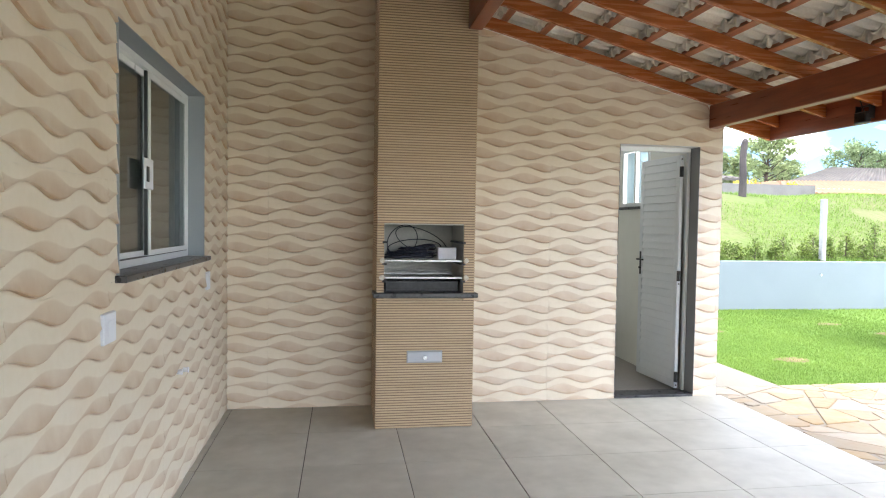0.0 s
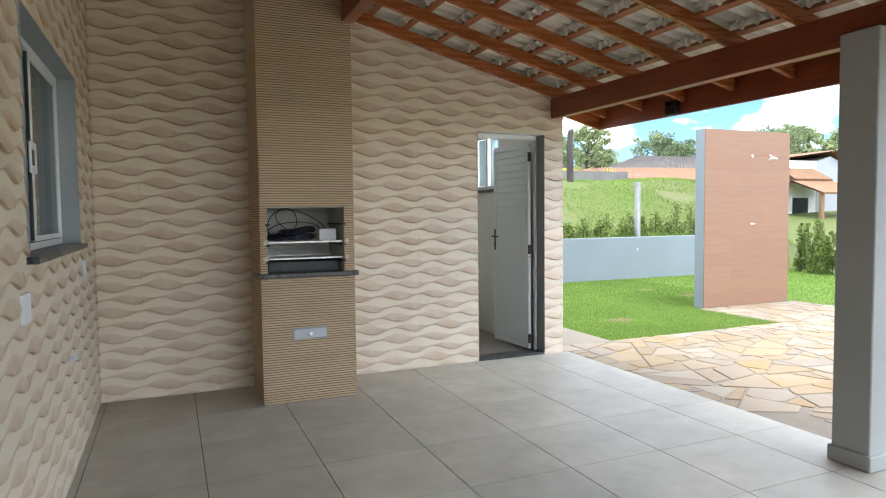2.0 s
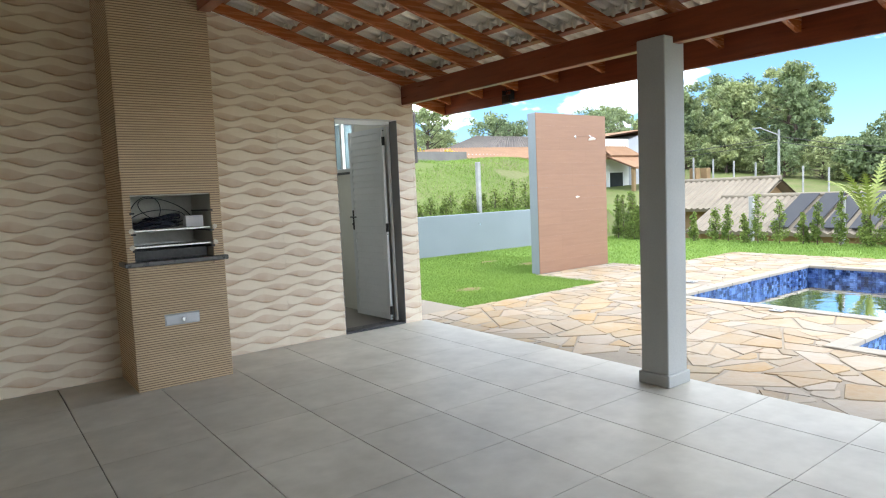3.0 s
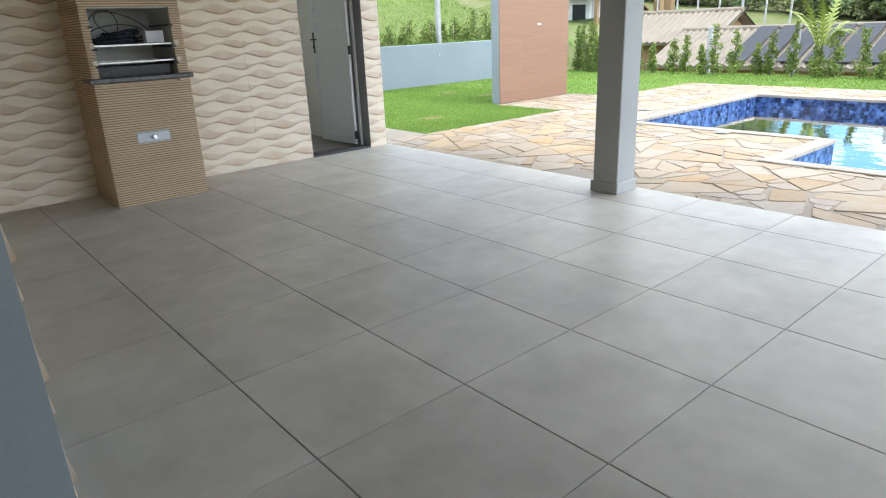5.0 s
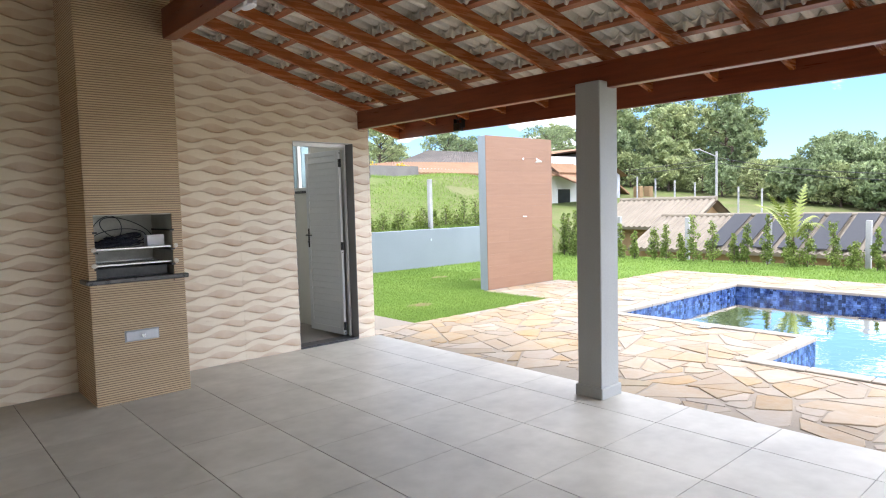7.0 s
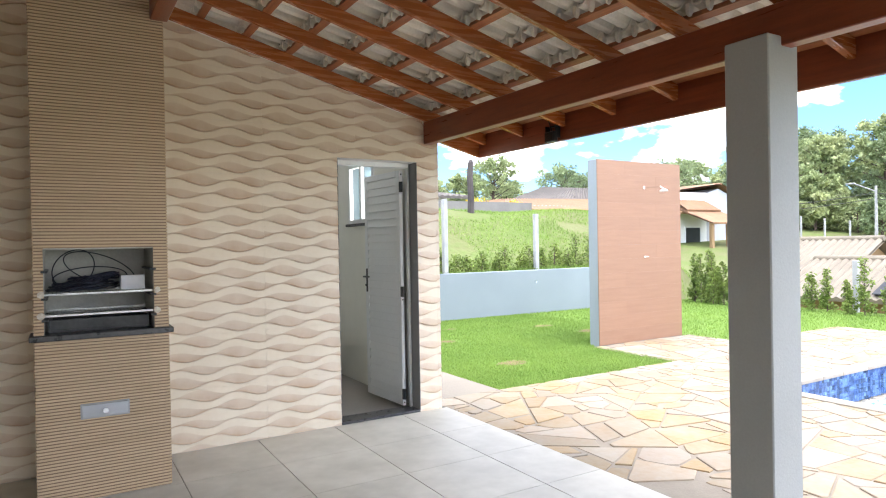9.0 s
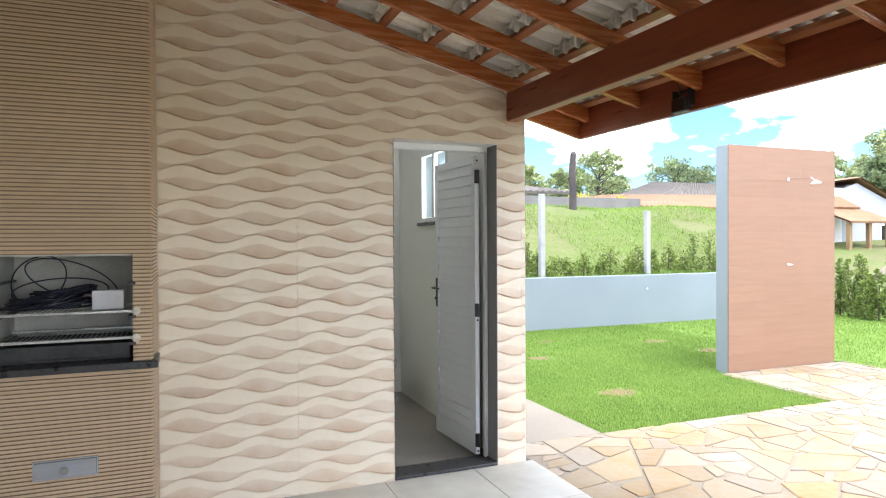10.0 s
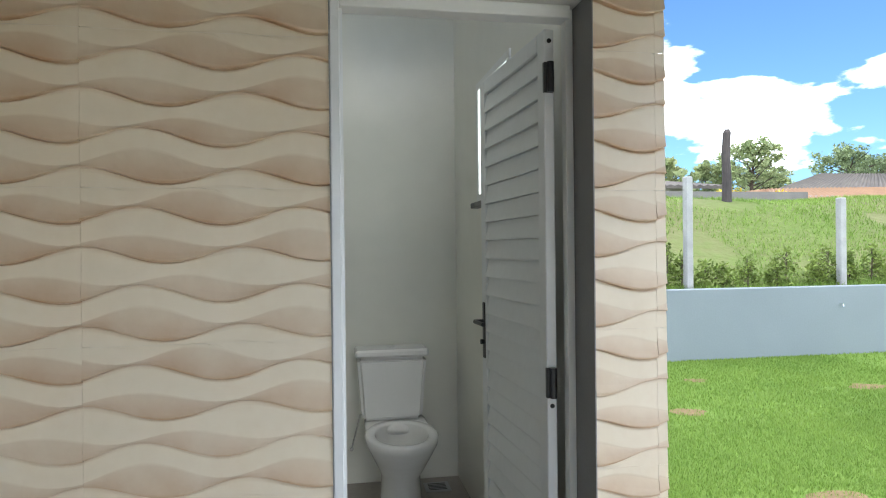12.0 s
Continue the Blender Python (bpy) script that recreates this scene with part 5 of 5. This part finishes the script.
def palm(x, y, z):
    t = thing("palm", (x, y, z), "young palm with arching yellow-green fronds by the fence", "palm")
    b = bmesh.new()
    for dx, hh in ((0.0, 0.75), (0.12, 0.6), (-0.08, 0.55)):
        rod(b, (dx, dx * 0.5, -0.05), (dx * 2.0, dx, hh), 0.035, 0.02)
    part("stems", b, M["bark"], t)
    for k in range(10):
        a = k * 2.4
        v, f = [], []
        L = 1.15 - 0.3 * (k % 3) * 0.5
        base = Vector((0.10 * math.cos(a), 0.10 * math.sin(a), 0.62))
        out, rise = Vector((math.cos(a) * 0.7, math.sin(a) * 0.7, 0)), 1.5 - 0.2 * (k % 4)
        prev = base
        for i in range(1, 15):
            s = i / 14
            c = base + out * L * 0.75 * s ** 1.2 + Vector((0, 0, L * (rise * s - 0.75 * s * s * (0.6 + 0.2 * (k % 3)))))
            d = (c - prev).normalized()
            side = d.cross(Vector((0, 0, 1))).normalized()
            w = 0.13 * math.sin(math.pi * min(0.98, s * 0.9 + 0.08))
            for sg in (-1, 1):
                q = len(v)
                tip = c + side * sg * w + d * 0.09 - Vector((0, 0, 0.05))
                v.extend([prev, c, tip])
                f.append((q, q + 1, q + 2))
            prev = c
        raw("frond", v, f, M["palm_leaf"], t)


M["palm_leaf"] = surf("palm_fronds", (0.27, 0.30, 0.07), (0.19, 0.24, 0.045), rough=0.5, scale=3, fine=20, bump=0.0)
palm(14.55, 4.85, GZ - 0.05)


def dead_trunk():
    t = thing("dead_trunk", (11.3, 15.9, ground_z(11.3, 15.9)), "tall dark dead tree trunk standing on the bank", "tree trunk")
    b = bmesh.new()
    lathe(b, [(0, 0, -0.3, 0.11, 0.10), (0.01, 0, 0.5, 0.09, 0.095), (0.0, 0.02, 1.0, 0.085, 0.08), (0.02, 0.0, 1.42, 0.08, 0.085), (0.03, 0.0, 1.50, 0.045, 0.06)], 12)
    for v in b.verts:
        v.co += v.co.normalized() * 0.012 * noise.noise(v.co * 7)
    part("trunk", b, M["burnt"], t)


dead_trunk()

# far woods: taller rank beyond the meadow, and trees behind the houses
TREES = [(64, 41, 11.5, 4.5), (66, 36.5, 12.0, 5.0), (62, 33.5, 10.5, 4.2), (67, 30.5, 13.0, 4.6), (63, 27.8, 10.4, 3.6), (66, 24.4, 5.0, 2.6), (62, 22.0, 4.6, 3.0), (65, 19.2, 9.2, 4.4),
         (60, 16.6, 8.2, 4.2), (63, 13.2, 9.2, 4.6), (59, 10.2, 8.0, 4.3), (62, 6.5, 8.8, 4.4), (70, 44, 11, 4.6), (72, 39, 10.5, 4.8), (73, 33, 10.0, 4.8), (72, 25.9, 4.2, 3.0), (71, 21, 9.2, 4.8), (70, 15, 10.0, 4.8),
         (68, 9.5, 9.8, 4.8), (66, 2.0, 9.0, 4.6), (74, 49, 10.5, 4.6), (60, 46, 9.0, 4.0), (58, 37.8, 7.0, 3.4), (57, 13.9, 5.6, 3.2), (57, 31.2, 6.0, 3.2), (57.5, 19.6, 5.2, 3.0)]
for i, (x, y, h, s) in enumerate(TREES):
    h *= 0.76 if y > 27 else 0.58
    tree(x, y, ground_z(x, y), h, s * 0.82, 40 + i, M["leaf_dark"] if i % 3 == 1 or y < 18 else M["leaf"], "tall leafy tree at the edge of the wood", 7000, 0.19, 0.12 if i > 7 else 0.2, 0.75)
for i, (x, y, h, s) in enumerate([(27.0, 37, 4.9, 1.9), (34.5, 38, 4.9, 2.6), (37.5, 39, 4.4, 2.4), (30.5, 40, 3.4, 2.0), (20.5, 38, 3.2, 1.6), (50, 40, 5.5, 3.6), (24.2, 36, 3.2, 1.8)]):
    tree(x, y, ground_z(x, y), h, s, 80 + i, M["leaf_dark"] if i in (1, 2, 5) else M["leaf"], "broad leafy tree behind the neighbouring houses", 3600, 0.12, 0.5 if i < 2 else 0.3, 0.55)


rs = random.Random(77)
for i in range(16):
    y = 12.5 + 2.3 * i + rs.uniform(-0.6, 0.6)
    x = 57.0 + rs.uniform(-1.2, 1.2) + 0.06 * (y - 12)
    tree(x, y, ground_z(x, y), rs.uniform(2.4, 3.9), rs.uniform(1.7, 2.4), 140 + i, M["leaf"] if i % 3 else M["leaf_dark"], "dense low bushes along the edge of the wood", 2600, 0.14, 0.06, 0.8)


def blossom_bush(x, y, z, seed):
    t = thing("blossom_bush", (x, y, z), "bush covered in yellow blossom beside a far wall", "shrub", group="yellow bushes")
    rng = np.random.default_rng(seed)
    part("stem", limb_mesh([((0, 0, -0.1), (0, 0, 1.2), 0.05, 0.02)]), M["bark"], t)
    v, f = leaf_cloud(rng, [(0, 0, 1.3, 0.7), (0.6, 0.1, 1.0, 0.5), (-0.5, 0, 1.0, 0.5)], 500, 0.10)
    raw("blossom", v, f, M["yellow"], t)


blossom_bush(21.7, 31, 2.3, 5)
blossom_bush(24.4, 31, 2.2, 6)
tree(20.4, 34, 2.2, 3.4, 1.3, 91, M["leaf"], "small leafy tree behind the boundary wall", 900, 0.2)


# ---- neighbouring houses ----
def roof_slope(parent, corners, mat, name="roof_slope", pitch=0.33):
    """A tiled slope over four corners (eave a, eave b, ridge b, ridge a), with raised tile rows."""
    a, b_, c, d = [Vector(q) for q in corners]
    bm = bmesh.new()
    nrm = (b_ - a).cross(d - a).normalized()
    if nrm.z < 0:
        nrm = -nrm
    n = max(2, int((b_ - a).length / pitch))
    for i in range(n):
        p0, p1 = a.lerp(b_, i / n), a.lerp(b_, (i + 1) / n)
        q0, q1 = d.lerp(c, i / n), d.lerp(c, (i + 1) / n)
        pm, qm = (p0 + p1) / 2 + nrm * 0.07, (q0 + q1) / 2 + nrm * 0.07
        vs = [bm.verts.new(w) for w in (p0, pm, p1, q1, qm, q0, p0 - nrm * 0.1, p1 - nrm * 0.1, q1 - nrm * 0.1, q0 - nrm * 0.1)]
        bm.faces.new((vs[0], vs[1], vs[4], vs[5]))
        bm.faces.new((vs[1], vs[2], vs[3], vs[4]))
        bm.faces.new((vs[6], vs[9], vs[8], vs[7]))
        bm.faces.new((vs[0], vs[6], vs[7], vs[2], vs[1]))
        bm.faces.new((vs[5], vs[4], vs[3], vs[8], vs[9]))
    bmesh.ops.remove_doubles(bm, verts=bm.verts[:], dist=0.001)
    return part(name, bm, mat, parent)


def far_window(parent, x0, x1, y, z0, z1):
    b = bmesh.new()
    for a, c, e, g in ((x0, x1, z0, z0 + 0.08), (x0, x1, z1 - 0.08, z1), (x0, x0 + 0.08, z0 + 0.08, z1 - 0.08), (x1 - 0.08, x1, z0 + 0.08, z1 - 0.08)):
        box(b, a, c, y - 0.06, y, e, g)
    w = part("window", b, M["white_metal"], parent)
    b = bmesh.new()
    box(b, x0 + 0.08, x1 - 0.08, y - 0.03, y - 0.01, z0 + 0.08, z1 - 0.08)
    part("pane", b, M["dark_opening"], w)


def terracotta_house():
    z = 0.4
    h = thing("house", (42, 30, z), "white single-storey house with terracotta roofs and a porch", "house")
    b = bmesh.new()
    prism(b, [(-1.2, -0.8), (4.9, -0.8), (4.9, 3.1), (0.2, 4.75), (-1.2, 4.35)], "y", 0.0, 8.0)
    part("wall", b, M["house_white"], h)
    roof_slope(h, [(5.6, -0.3, 3.05), (5.6, 8.6, 3.05), (0.2, 8.6, 5.1), (0.2, -0.3, 5.1)], M["terracotta"])
    roof_slope(h, [(-4.5, -0.2, 4.50), (-4.5, 8.6, 4.50), (0.2, 8.6, 5.1), (0.2, -0.2, 5.1)], M["terracotta"])
    roof_slope(h, [(-4.5, -3.0, 2.15), (-0.5, -3.0, 2.15), (-0.8, 0.0, 3.3), (-4.5, 0.0, 3.3)], M["terracotta"], "porch_roof")
    roof_slope(h, [(-4.5, -1.0, 3.1), (-0.9, -1.0, 3.1), (-1.6, 0.4, 4.1), (-4.5, 0.4, 4.1)], M["terracotta"], "upper_roof")
    for x in (-4.2, -2.5, -0.8):
        b = bmesh.new()
        box(b, x - 0.12, x + 0.12, -2.75, -2.5, -0.8, 2.25, 0.02)
        part("porch_column", b, M["ocher"], h)
    b = bmesh.new()
    box(b, -4.5, -1.201, 0.0, 8.0, -0.8, 4.40)
    part("side_wall", b, M["plaster_white"], h)
    far_window(h, 2.4, 3.6, -0.005, 0.9, 2.1)
    far_window(h, -3.6, -1.9, -0.005, 0.0, 2.0)
    # lower side roof and gate posts
    roof_slope(h, [(5.2, 1.0, 2.9), (8.0, 1.0, 1.5), (8.0, 6.0, 1.5), (5.2, 6.0, 2.9)], M["terracotta"], "side_roof")
    for x in (6.6, 8.2):
        b = bmesh.new()
        box(b, x - 0.3, x + 0.3, -1.0, -0.4, -0.8, 2.1, 0.03)
        part("gate_post", b, M["ocher"], h)


def hip_house():
    h = thing("house", (29, 30, 1.6), "neighbouring house with a gray hipped roof over terracotta eaves", "house")
    b = bmesh.new()
    box(b, -5.0, 8.0, 0.5, 9.0, -2.0, 2.1)
    part("wall", b, M["house_white"], h)
    roof_slope(h, [(-6.3, -0.6, 1.75), (9.0, -0.6, 1.75), (6.4, 2.6, 2.75), (-4.0, 2.6, 2.6)], M["terracotta"])
    roof_slope(h, [(-5.2, 1.9, 2.2), (13.0, 1.9, 2.2), (11.0, 5.5, 3.85), (1.4, 5.5, 3.75)], M["gray_roof"])
    roof_slope(h, [(-6.3, 9.6, 1.75), (-6.3, -0.6, 1.75), (-4.0, 2.6, 2.6), (-4.0, 6.5, 2.6)], M["terracotta"])
    far_window(h, -3, -1.5, 0.495, 0.2, 1.4)


def pavilion(origin, ridge_y0, ridge_y1, eave_z, ridge_z, half, label):
    ox, oy, oz = origin
    h = thing("pavilion", origin, label, "house", group="low pavilions")
    a, b_ = ridge_y0 - oy, ridge_y1 - oy
    ez, rz = eave_z - oz, ridge_z - oz
    bm = bmesh.new()
    prism(bm, [(-half + 0.45, -0.3), (half - 0.45, -0.3), (half - 0.45, ez), (0, rz - 0.14), (-half + 0.45, ez)], "y", a + 0.35, b_ - 0.35)
    part("wall", bm, M["ocher"], h)
    roof_slope(h, [(-half, a, ez), (-half, b_, ez), (0, b_, rz), (0, a, rz)], M["cream_roof"], pitch=0.24)
    roof_slope(h, [(half, a, ez), (half, b_, ez), (0, b_, rz), (0, a, rz)], M["cream_roof"], pitch=0.24)
    bm = bmesh.new()
    rod(bm, (0, a, rz + 0.03), (0, b_, rz + 0.03), 0.10)
    part("ridge_tiles", bm, M["cream_roof"], h)
    return h


pa = pavilion((25.6, 13.6, -2.9), 11.7, 16.2, 0.28, 1.36, 2.3, "low pavilion with an ocher gable under a cream tiled roof")
pb = pavilion((24.0, 7.0, -2.9), -4.0, 13.2, -0.42, 0.70, 2.6, "long low pavilion with a cream tiled roof and black solar mats")
# solar mats on the near slope of the long pavilion
for k in range(14):
    yb = 10.2 - 0.80 * k
    bm = bmesh.new()
    s = (0.70 + 0.42) / 2.6
    u0, u1 = -2.5, -0.15
    zz = lambda u: 0.70 + 2.9 + u * s + 0.13
    ya = yb - 7.0
    vs = [bm.verts.new(q) for q in ((u0, ya, zz(u0)), (u0, ya - 0.63, zz(u0)), (u1, ya - 0.63, zz(u1)), (u1, ya, zz(u1)))]
    fc = bm.faces.new(vs)
    ext = bmesh.ops.extrude_face_region(bm, geom=[fc])
    for q in ext["geom"]:
        if isinstance(q, bmesh.types.BMVert):
            q.co.z += 0.03
    part("solar_mat", bm, M["solar"], pb, "black solar heating mat")


def boundary_wall():
    bm = bmesh.new()
    box(bm, 2, 22.5, 27.0, 27.2, 1.5, 3.55)
    solid("boundary_wall", bm, M["boundary"], "weathered gray block boundary wall behind the bank", "garden wall", "structure")
    h = thing("shed", (16.0, 28.5, 2.5), "small shed with a shallow gray roof behind the boundary wall", "shed")
    b = bmesh.new()
    box(b, -2.0, 2.2, 0, 3, -0.5, 1.4)
    part("wall", b, M["plaster_white"], h)
    roof_slope(h, [(-2.6, -0.6, 1.35), (3.4, -0.6, 1.35), (3.0, 3.2, 1.9), (-2.2, 3.2, 1.9)], M["gray_roof"])


terracotta_house()
hip_house()
boundary_wall()


def street_pole(x, y, h):
    z = ground_z(x, y)
    p = thing("street_pole", (x, y, z), "concrete utility pole with a small street lamp", "utility pole")
    b = bmesh.new()
    rod(b, (0, 0, -0.2), (0, 0, h), 0.11, 0.08)
    part("pole", b, M["fence_post"], p)
    b = bmesh.new()
    rod(b, (0, 0, h - 0.4), (-0.3, 1.3, h + 0.25), 0.04)
    box(b, -0.45, -0.2, 1.2, 1.8, h + 0.2, h + 0.3, 0.02)
    part("street_lamp", b, M["fence_post"], p)
    for dz in (-0.5, -0.9):
        for y1, sag in ((26.0, 0.6), (-30.0, 1.6)):
            b = bmesh.new()
            prev = (0, 0, h + dz)
            for i in range(1, 13):
                s = i / 12
                c = (-4 * s if y1 < 0 else 2 * s, y1 * s, h + dz - sag * 4 * s * (1 - s) - (0.9 * s if y1 < 0 else 0))
                rod(b, prev, c, 0.022, seg=4)
                prev = c
            part("wire", b, M["black_metal"], p)


street_pole(50, 23.2, 4.2)
for k in range(7):
    y = 26.6 - 1.55 * k
    fence_post(44.0, y, ground_z(44, y), ground_z(44, y) + 2.1)


# ---- pieces of the paving ----
def clip(poly, a, b, c):
    """Keep the part of a convex polygon with a*x + b*y <= c."""
    out = []
    for i in range(len(poly)):
        p, q = poly[i], poly[(i + 1) % len(poly)]
        dp, dq = a * p[0] + b * p[1] - c, a * q[0] + b * q[1] - c
        if dp <= 0:
            out.append(p)
        if dp * dq < 0:
            t = dp / (dp - dq)
            out.append((p[0] + (q[0] - p[0]) * t, p[1] + (q[1] - p[1]) * t))
    return out


def cut_slabs(rnd, poly, out):
    """Break a convex polygon into angular slabs by random straight cuts."""
    n = len(poly)
    area = abs(sum(poly[k][0] * poly[(k + 1) % n][1] - poly[(k + 1) % n][0] * poly[k][1] for k in range(n))) / 2
    if area < rnd.choice((0.045, 0.08, 0.11, 0.15, 0.2)):
        out.append(poly)
        return
    cx, cy = sum(p[0] for p in poly) / n, sum(p[1] for p in poly) / n
    k = max(range(n), key=lambda q: math.dist(poly[q], poly[(q + 1) % n]))
    p, q = poly[k], poly[(k + 1) % n]
    a = math.atan2(q[1] - p[1], q[0] - p[0]) + rnd.gauss(0, 0.42)
    nx, ny = math.cos(a), math.sin(a)
    c = nx * cx + ny * cy + rnd.uniform(-0.2, 0.2) * math.sqrt(area)
    for sg in (1, -1):
        half = clip(poly, sg * nx, sg * ny, sg * c)
        if len(half) >= 3:
            cut_slabs(rnd, half, out)


def paving():
    rnd = random.Random(17)
    # first rectangle is unseen ground added south of the porch to bounce light in
    rects = [(-3.0, FLOOR_X1 + 0.004, -8.0, -4.4), (FLOOR_X1 + 0.004, 5.77, -4.4, 5.94), (5.77, 7.10, 2.17, 5.94), (7.10, 11.0, 4.58, 5.94), (11.0, 12.30, -4.4, 6.42), (7.62, 11.0, 5.94, 6.42), (7.62, 9.64, 6.42, 7.296)]
    bm = bmesh.new()
    for a, b_, c, d in rects:
        box(bm, a, b_ + 0.0005, c, d + 0.0005, GZ - 0.1, GZ - 0.007)
    pave = solid("pavement", bm, M["stone_joint"], "crazy paving of cream and yellow sandstone slabs", "paving", "structure")
    slabs = []
    seeds = {(i, j): (4.1 + (i + rnd.uniform(0.1, 0.9)) * 1.15, -4.6 + (j + rnd.uniform(0.1, 0.9)) * 1.15) for i in range(-2, 10) for j in range(-2, 13)}
    for (i, j), (px, py) in seeds.items():
        poly = [(px - 3, py - 3), (px + 3, py - 3), (px + 3, py + 3), (px - 3, py + 3)]
        for di in range(-2, 3):
            for dj in range(-2, 3):
                q = seeds.get((i + di, j + dj))
                if q is None or (di == 0 and dj == 0):
                    continue
                nx, ny = q[0] - px, q[1] - py
                poly = clip(poly, nx, ny, nx * (px + q[0]) / 2 + ny * (py + q[1]) / 2)
        if len(poly) > 2 and 0 <= i < 8 and 0 <= j < 11:
            cut_slabs(rnd, poly, slabs)
    count, rv, rf = 0, [], []
    for whole in slabs:
        poly, m = whole, len(whole)
        turn = 1 if sum(whole[k][0] * whole[(k + 1) % m][1] - whole[(k + 1) % m][0] * whole[k][1] for k in range(m)) > 0 else -1
        for k in range(m):
            p, q = whole[k], whole[(k + 1) % m]
            L = math.dist(p, q)
            if L < 1e-6:
                continue
            nx, ny = turn * (q[1] - p[1]) / L, -turn * (q[0] - p[0]) / L
            wob = rnd.uniform(-0.025, 0.025)
            nx, ny = nx * math.cos(wob) - ny * math.sin(wob), nx * math.sin(wob) + ny * math.cos(wob)
            mx, my = (p[0] + q[0]) / 2, (p[1] + q[1]) / 2
            poly = clip(poly, nx, ny, nx * mx + ny * my - rnd.uniform(0.005, 0.011))
            if len(poly) < 3:
                break
        # worn corners
        for p in whole:
            if len(poly) < 3:
                break
            gx, gy = sum(v[0] for v in poly) / len(poly), sum(v[1] for v in poly) / len(poly)
            L = math.hypot(p[0] - gx, p[1] - gy)
            if L < 0.05:
                continue
            nx, ny = (p[0] - gx) / L, (p[1] - gy) / L
            poly = clip(poly, nx, ny, nx * p[0] + ny * p[1] - rnd.uniform(0.012, 0.045))
        if len(poly) < 3:
            continue
        for a, b_, c, d in rects:
            pc = clip(clip(clip(clip(poly, 1, 0, b_), -1, 0, -a), 0, 1, d), 0, -1, -c)
            if len(pc) < 3:
                continue
            area = abs(sum(pc[k][0] * pc[(k + 1) % len(pc)][1] - pc[(k + 1) % len(pc)][0] * pc[k][1] for k in range(len(pc)))) / 2
            if area < 0.002:
                continue
            cx, cy = sum(p[0] for p in pc) / len(pc), sum(p[1] for p in pc) / len(pc)
            h = GZ + rnd.uniform(-0.003, 0.004)
            n = len(pc)
            vs = [(p[0] - cx, p[1] - cy, GZ - 0.03) for p in pc]
            vs += [(p[0] - cx, p[1] - cy, h - 0.004) for p in pc]
            for p in pc:
                dx, dy = p[0] - cx, p[1] - cy
                k = max(0.3, 1 - 0.006 / max(0.01, math.hypot(dx, dy)))
                vs.append((dx * k, dy * k, h))
            fs = [tuple(range(2 * n, 3 * n))]
            for r in (0, n):
                fs += [(r + k, r + (k + 1) % n, r + n + (k + 1) % n, r + n + k) for k in range(n)]
            if count < 300 and cx < 8.2 and cy > 0.2:
                me = bpy.data.meshes.new("paving_stone")
                me.from_pydata(vs, [], fs)
                me.materials.append(M["stone"])
                ob = new("paving_stone", me)
                ob.parent = pave
                ob.location = (cx, cy, 0)
                count += 1
            else:
                o = len(rv)
                rv.extend((v[0] + cx, v[1] + cy, v[2]) for v in vs)
                rf.extend(tuple(q + o for q in f) for f in fs)
    tagged(raw("paving_stones", rv, rf, M["stone_far"], pave), kind="stuff")


# ---- floor tiles, wall tiles, roof tiles ----
def lay_floor():
    px, py, g = 0.604, 0.6115, 0.0025
    cache = {}
    i = 0
    xs = [0.044 + px * k for k in range(-1, 8)]
    ys = [2.404 + py * k for k in range(-12, 6)]
    for xa in xs:
        for ya in ys:
            x0, x1 = max(xa + g, 0.0), min(xa + px - g, FLOOR_X1)
            y0, y1 = max(ya + g * 0.55, -4.4), min(ya + py - g * 0.55, WY - 0.001)
            if x1 - x0 < 0.01 or y1 - y0 < 0.01:
                continue
            key = (round(x1 - x0, 4), round(y1 - y0, 4))
            if key not in cache:
                b = bmesh.new()
                box(b, 0, key[0], 0, key[1], -0.010, 0.0, 0.0012)
                cache[key] = finish("floor_tile", b, M["floor_tile"])
            shared("floor_tile", cache[key], FLOOR, (x0, y0, 0))
    # tiles in the doorway thresholds
    b = bmesh.new()
    box(b, -TH, -0.002, NJ0 + 0.002, NJ1 - 0.002, -0.010, 0.0, 0.0012)
    part("threshold_tile", b, M["floor_tile"], FLOOR)
    b = bmesh.new()
    box(b, -TH, -0.002, PJ0 + 0.002, PJ1 - 0.002, -0.010, 0.0, 0.0012)
    part("threshold_tile", b, M["floor_tile"], FLOOR)


paving()
lay_floor()
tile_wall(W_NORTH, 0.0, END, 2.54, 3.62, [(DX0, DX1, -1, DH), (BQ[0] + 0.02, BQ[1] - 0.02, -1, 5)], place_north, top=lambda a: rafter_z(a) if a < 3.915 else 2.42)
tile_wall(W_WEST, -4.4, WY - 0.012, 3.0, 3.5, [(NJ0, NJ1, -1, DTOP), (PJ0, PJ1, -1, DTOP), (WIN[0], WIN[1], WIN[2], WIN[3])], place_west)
lay_roof_tiles()
